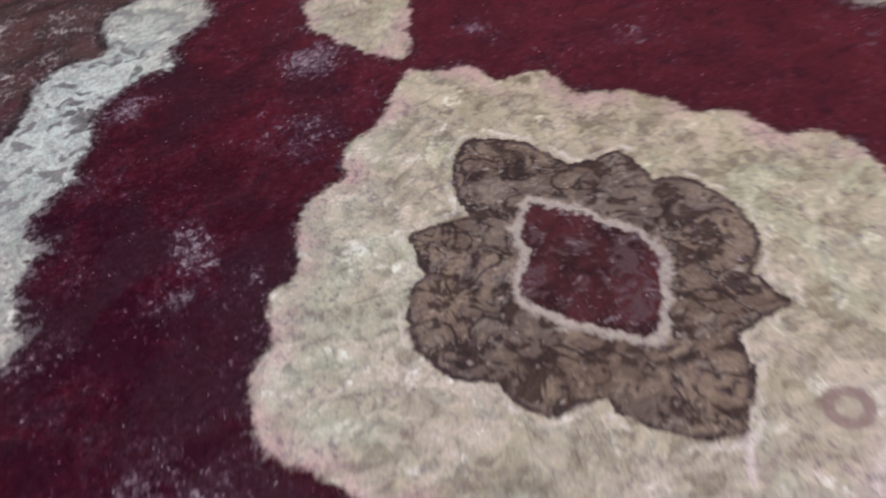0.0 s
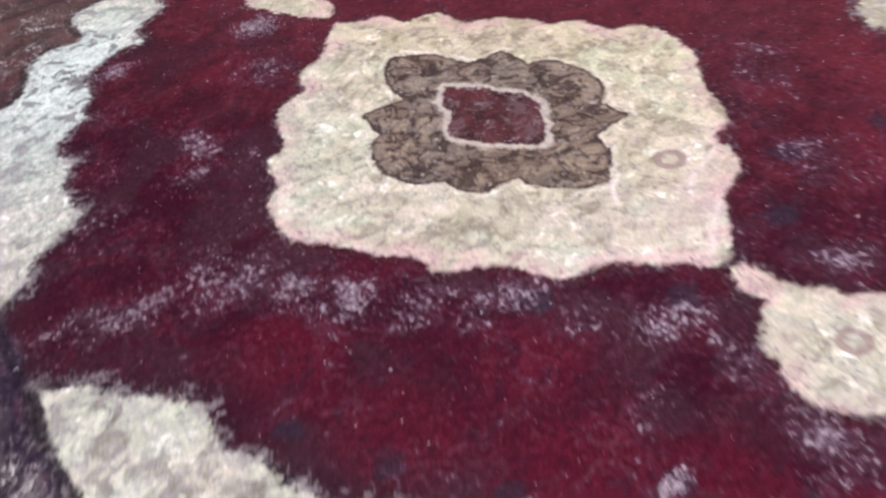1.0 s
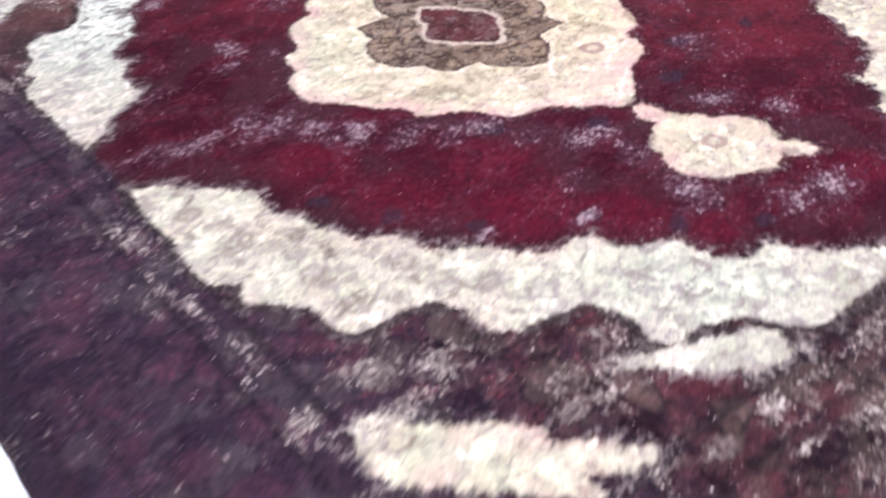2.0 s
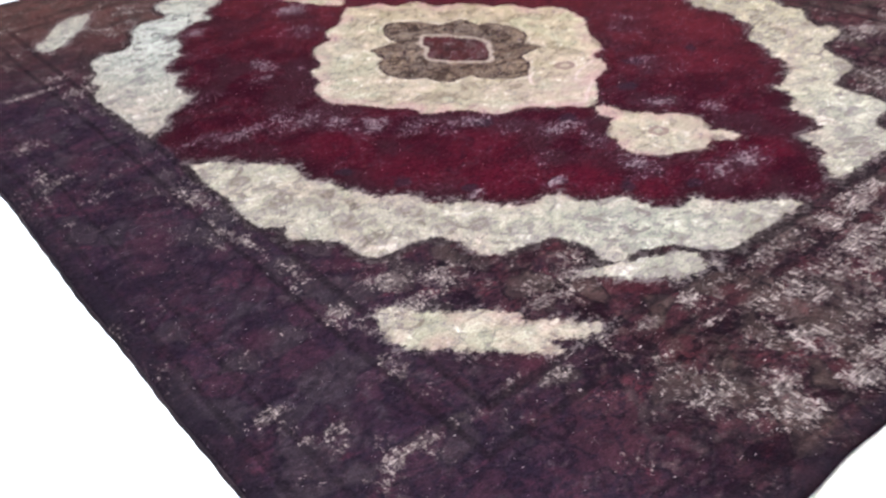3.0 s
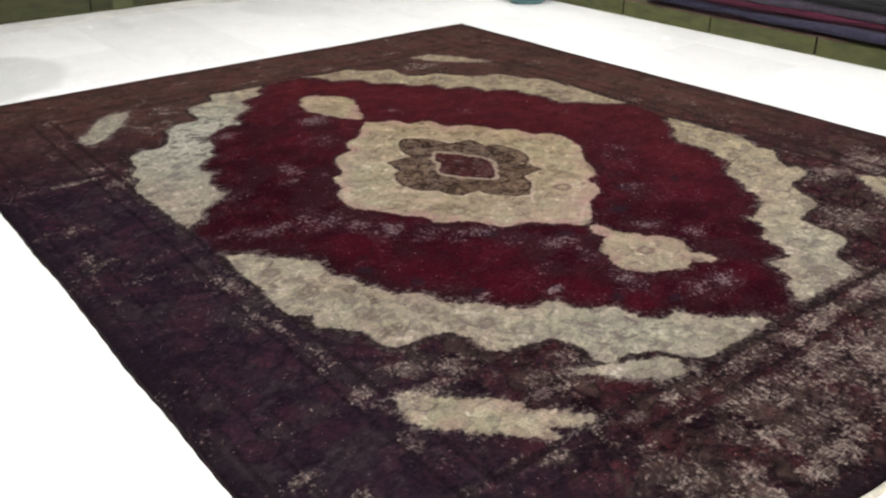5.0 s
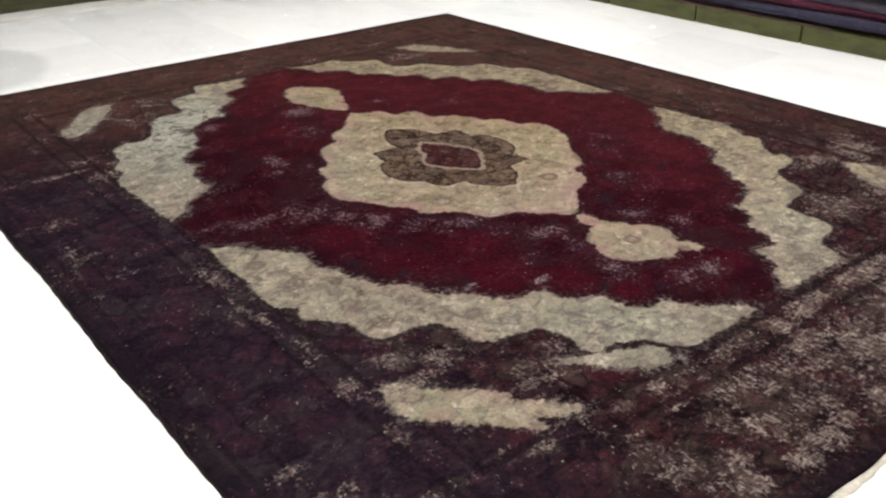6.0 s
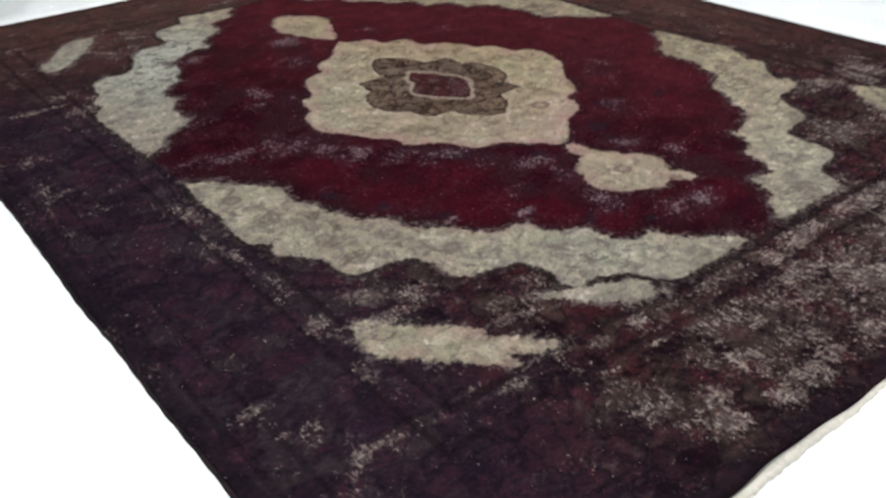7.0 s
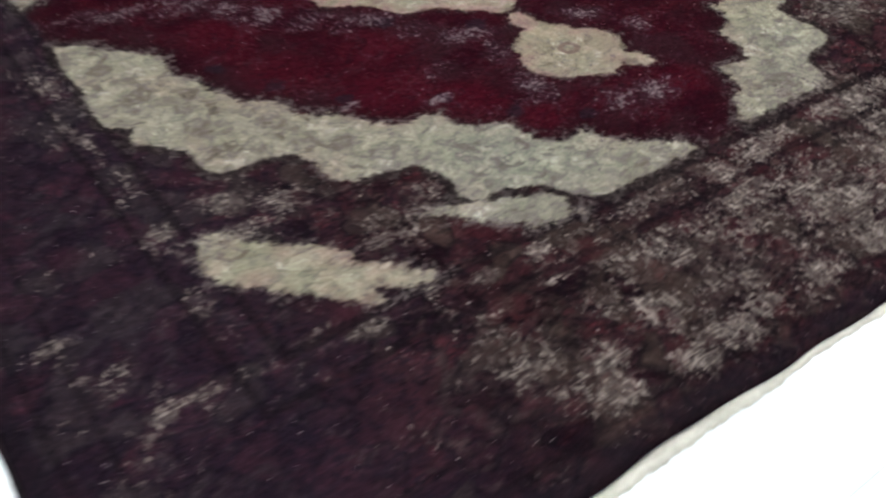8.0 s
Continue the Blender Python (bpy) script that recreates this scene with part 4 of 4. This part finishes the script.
    strip("selvedge", [((edge_left(b) + 0.003, b), (-1, 0), 1.0 + 0.12 * math.sin(7 * b) + 0.10 * math.sin(61 * b), 0.0) for b in ys], 0.010, 0.006, CORD, "dark overcast wool side cord", True)
    strip("selvedge", [((edge_right(b) - 0.003, b), (1, 0), 1.0 + 0.12 * math.sin(7 * b + 1) + 0.10 * math.sin(61 * b), 0.0) for b in ys], 0.010, 0.006, CORD, "dark overcast wool side cord", True)
    return rug


carpet()


# ---- display platform with folded carpets along the east side ----
PX = 3.12


def platform(name, x0, x1, y0, y1, high, run, joints):
    """A low timber platform: deck, and face boards end to end along its open side."""
    ob = new(name)
    tagged(ob, "low olive-green painted timber display platform on the floor", "platform")
    part("deck", box(x1 - x0 - 0.03, y1 - y0 - 0.03, high - 0.004, ((x0 + x1) / 2 + 0.012, (y0 + y1) / 2, 0), 0.004), GREEN, ob)
    for a, b in zip(joints[:-1], joints[1:]):
        part("board", box(0.022, b - a - 0.014, high, (x0 - 0.004, (a + b) / 2, 0), 0.003), GREEN, ob)
    return ob


platform("display_platform", PX, X1, -5.6, 3.3, 0.118, "y", [-5.6, -4.2, -3.3, -2.4, -1.55, -0.74, 0.098, 0.935, 1.76, 2.55, 3.3])


def folded_rug(material, label, width, length, thick, lead, seed):
    """A carpet folded over on itself: a thick slab with a round front fold and sagging top."""
    bm = bmesh.new()
    rings, rnd = [], random.Random(seed)
    arc = [(math.cos(a), math.sin(a)) for a in np.linspace(-math.pi / 2, math.pi / 2, 9)]
    phase = rnd.random() * 6
    for n in range(61):
        s = n / 60
        yy = -length / 2 + s * length
        taper = min(1.0, 0.35 + 6 * min(s, 1 - s))
        h = thick * taper * (1 + 0.10 * math.sin(5 * yy + phase))
        out = 0.020 * math.sin(2.4 * yy + phase) + 0.008 * math.sin(9 * yy + 2 * phase)
        ring = [bm.verts.new((width, yy, 0))]
        for c, d in arc:
            ring.append(bm.verts.new((-lead - out - c * h * 0.55, yy, h / 2 + d * h / 2)))
        ring.append(bm.verts.new((width, yy, h)))
        rings.append(ring)
    for a, b in zip(rings[:-1], rings[1:]):
        for k in range(len(a)):
            bm.faces.new((a[k], b[k], b[(k + 1) % len(a)], a[(k + 1) % len(a)]))
    bm.faces.new(rings[0])
    bm.faces.new(rings[-1][::-1])
    bmesh.ops.recalc_face_normals(bm, faces=bm.faces[:])
    ob = new("folded_carpet", mesh_of("folded_carpet", bm, material, True))
    return tagged(ob, label, "carpet", "stack of folded carpets")


STACK = (
    ("plum", (0.020, 0.006, 0.012), (0.035, 0.010, 0.018), 0.030, -0.02, "thin dark plum folded carpet on the green platform"),
    ("slate_blue", (0.030, 0.028, 0.055), (0.050, 0.046, 0.085), 0.055, 0.015, "slate blue-violet folded carpet in a stack"),
    ("wine", (0.030, 0.006, 0.016), (0.050, 0.010, 0.024), 0.020, -0.01, "thin wine-red folded carpet in a stack"),
    ("raspberry", (0.085, 0.014, 0.036), (0.130, 0.024, 0.055), 0.040, 0.0, "raspberry-red folded carpet in a stack"),
    ("lilac_grey", (0.060, 0.050, 0.075), (0.095, 0.080, 0.110), 0.060, 0.01, "lilac-grey folded carpet in a stack"),
    ("charcoal", (0.010, 0.010, 0.012), (0.018, 0.017, 0.020), 0.045, -0.01, "charcoal folded carpet in a stack"),
    ("ash", (0.030, 0.030, 0.034), (0.050, 0.049, 0.053), 0.050, 0.0, "ash-grey folded carpet in a stack"),
    ("black", (0.007, 0.007, 0.009), (0.012, 0.012, 0.014), 0.055, -0.015, "black folded carpet on top of a stack"),
)


def fringe(rug, y0, y1, drop, material):
    """Frayed ends that hang over the platform edge."""
    bm, rnd = bmesh.new(), random.Random(5)
    for n in range(int(190 * (y1 - y0))):
        y = y0 + (y1 - y0) * rnd.random()
        w, d, lean = 0.004 + 0.006 * rnd.random(), drop * (0.5 + rnd.random()), 0.02 * (rnd.random() - 0.5)
        ring = []
        for h, k in ((0.006, 1.0), (-d * 0.5, 0.8), (-d, 0.2)):
            ring.append([bm.verts.new((-0.040 + px_, y + lean * (0.006 - h) / d + py_, h)) for px_, py_ in ((-0.003 * k, -w * k), (-0.003 * k, w * k), (0.003 * k, 0))])
        for a, b in zip(ring[:-1], ring[1:]):
            for q in range(3):
                bm.faces.new((a[q], a[(q + 1) % 3], b[(q + 1) % 3], b[q]))
    tagged(part("fringe", bm, material, rug, "short frayed dusty pink fringe"), kind="stuff")


level = 0.120
for k, (tone, a, b, thick, lead, label) in enumerate(STACK):
    rug = folded_rug(cloth_material("wool_" + tone, tuple(0.70 * v for v in a), tuple(0.70 * v for v in b)), label, 0.95, 3.6 - 0.06 * k, thick, lead, 20 + k)
    rug.location = (PX + 0.045, -0.20 + 0.03 * math.sin(3 * k), level)
    level += thick * 0.985
    if tone == "plum":
        fringe(rug, 0.10, 2.70, 0.020, cloth_material("pink_yarn", (0.09, 0.035, 0.042), (0.24, 0.13, 0.13), 120))


# ---- green timber skirting along the north side ----
def skirting():
    ob = new("timber_panelling")
    tagged(ob, "dark olive-green painted timber panelling along the wall base", "panelling")
    for n in range(10):
        x = X0 + 0.5 + n * 1.0
        part("panel", box(0.985, 0.03, 0.62, (x, Y1 - 0.020, 0.0), 0.003), DEEP_GREEN, ob)
    part("backing", box(X1 - X0 - 0.9, 0.004, 0.60, ((X0 + X1) / 2 - 0.35, Y1 - 0.0035, 0.004)), DARKGAP, ob)
    part("batten", box(0.17, 0.022, 0.62, (0.06, Y1 - 0.048, 0.0), 0.003), MOSS, ob, "paler green upright batten")
    return ob


skirting()


def plinth():
    ob = new("floor_trim", mesh_of("floor_trim", box(7.4, 0.28, 0.010, (0, 0, 0), 0.002), GROUT))
    ob.location = (-2.4, Y1 - 0.18, 0.001)
    return tagged(ob, "grey stone threshold strip at the wall base", "trim", kind="structure")


plinth()


# ---- teal tub ----
def tub():
    bm = bmesh.new()
    prof = [(0.0, 0.003), (0.128, 0.003), (0.148, 0.018), (0.152, 0.05), (0.168, 0.30), (0.182, 0.305), (0.182, 0.325), (0.162, 0.325), (0.146, 0.05), (0.0, 0.04)]
    rings = []
    for r, h in prof:
        rings.append([bm.verts.new((r * math.copysign(abs(math.cos(a)) ** 0.6, math.cos(a)), r * 0.8 * math.copysign(abs(math.sin(a)) ** 0.6, math.sin(a)), h)) for a in np.linspace(0, 2 * math.pi, 32, endpoint=False)])
    for a, b in zip(rings[:-1], rings[1:]):
        for k in range(32):
            bm.faces.new((a[k], a[(k + 1) % 32], b[(k + 1) % 32], b[k]))
    bmesh.ops.remove_doubles(bm, verts=bm.verts[:], dist=1e-5)
    ob = new("storage_tub")
    tagged(ob, "dull teal plastic tub standing on the white floor", "tub")
    part("body", bm, TEAL, ob, "", True)
    ob.matrix_basis = pose(2.90, 2.66, 0.0, 0, 0, -44)
    return ob


tub()


# ---- floor: marble slabs on a bed ----
SIDE = 0.82
bed = new("floor", mesh_of("floor", box(X1 - X0 + 0.2, Y1 - Y0 + 0.2, 0.10), GROUT))
bed.location = ((X0 + X1) / 2, (Y0 + Y1) / 2, -0.1015)
tagged(bed, "polished white marble slab floor", "floor", kind="structure")
slab_mesh = mesh_of("slab", box(SIDE - 0.0015, SIDE - 0.0015, 0.02, (0, 0, 0), 0.0008, 1), SLAB)
for i in range(13):
    for j in range(14):
        slab = new("slab", slab_mesh)
        slab.parent = bed
        slab.location = (X0 + (i + 0.5) * SIDE - 0.02 - bed.location.x, -6.55 + (j + 0.5) * SIDE - bed.location.y, -0.02 - bed.location.z)
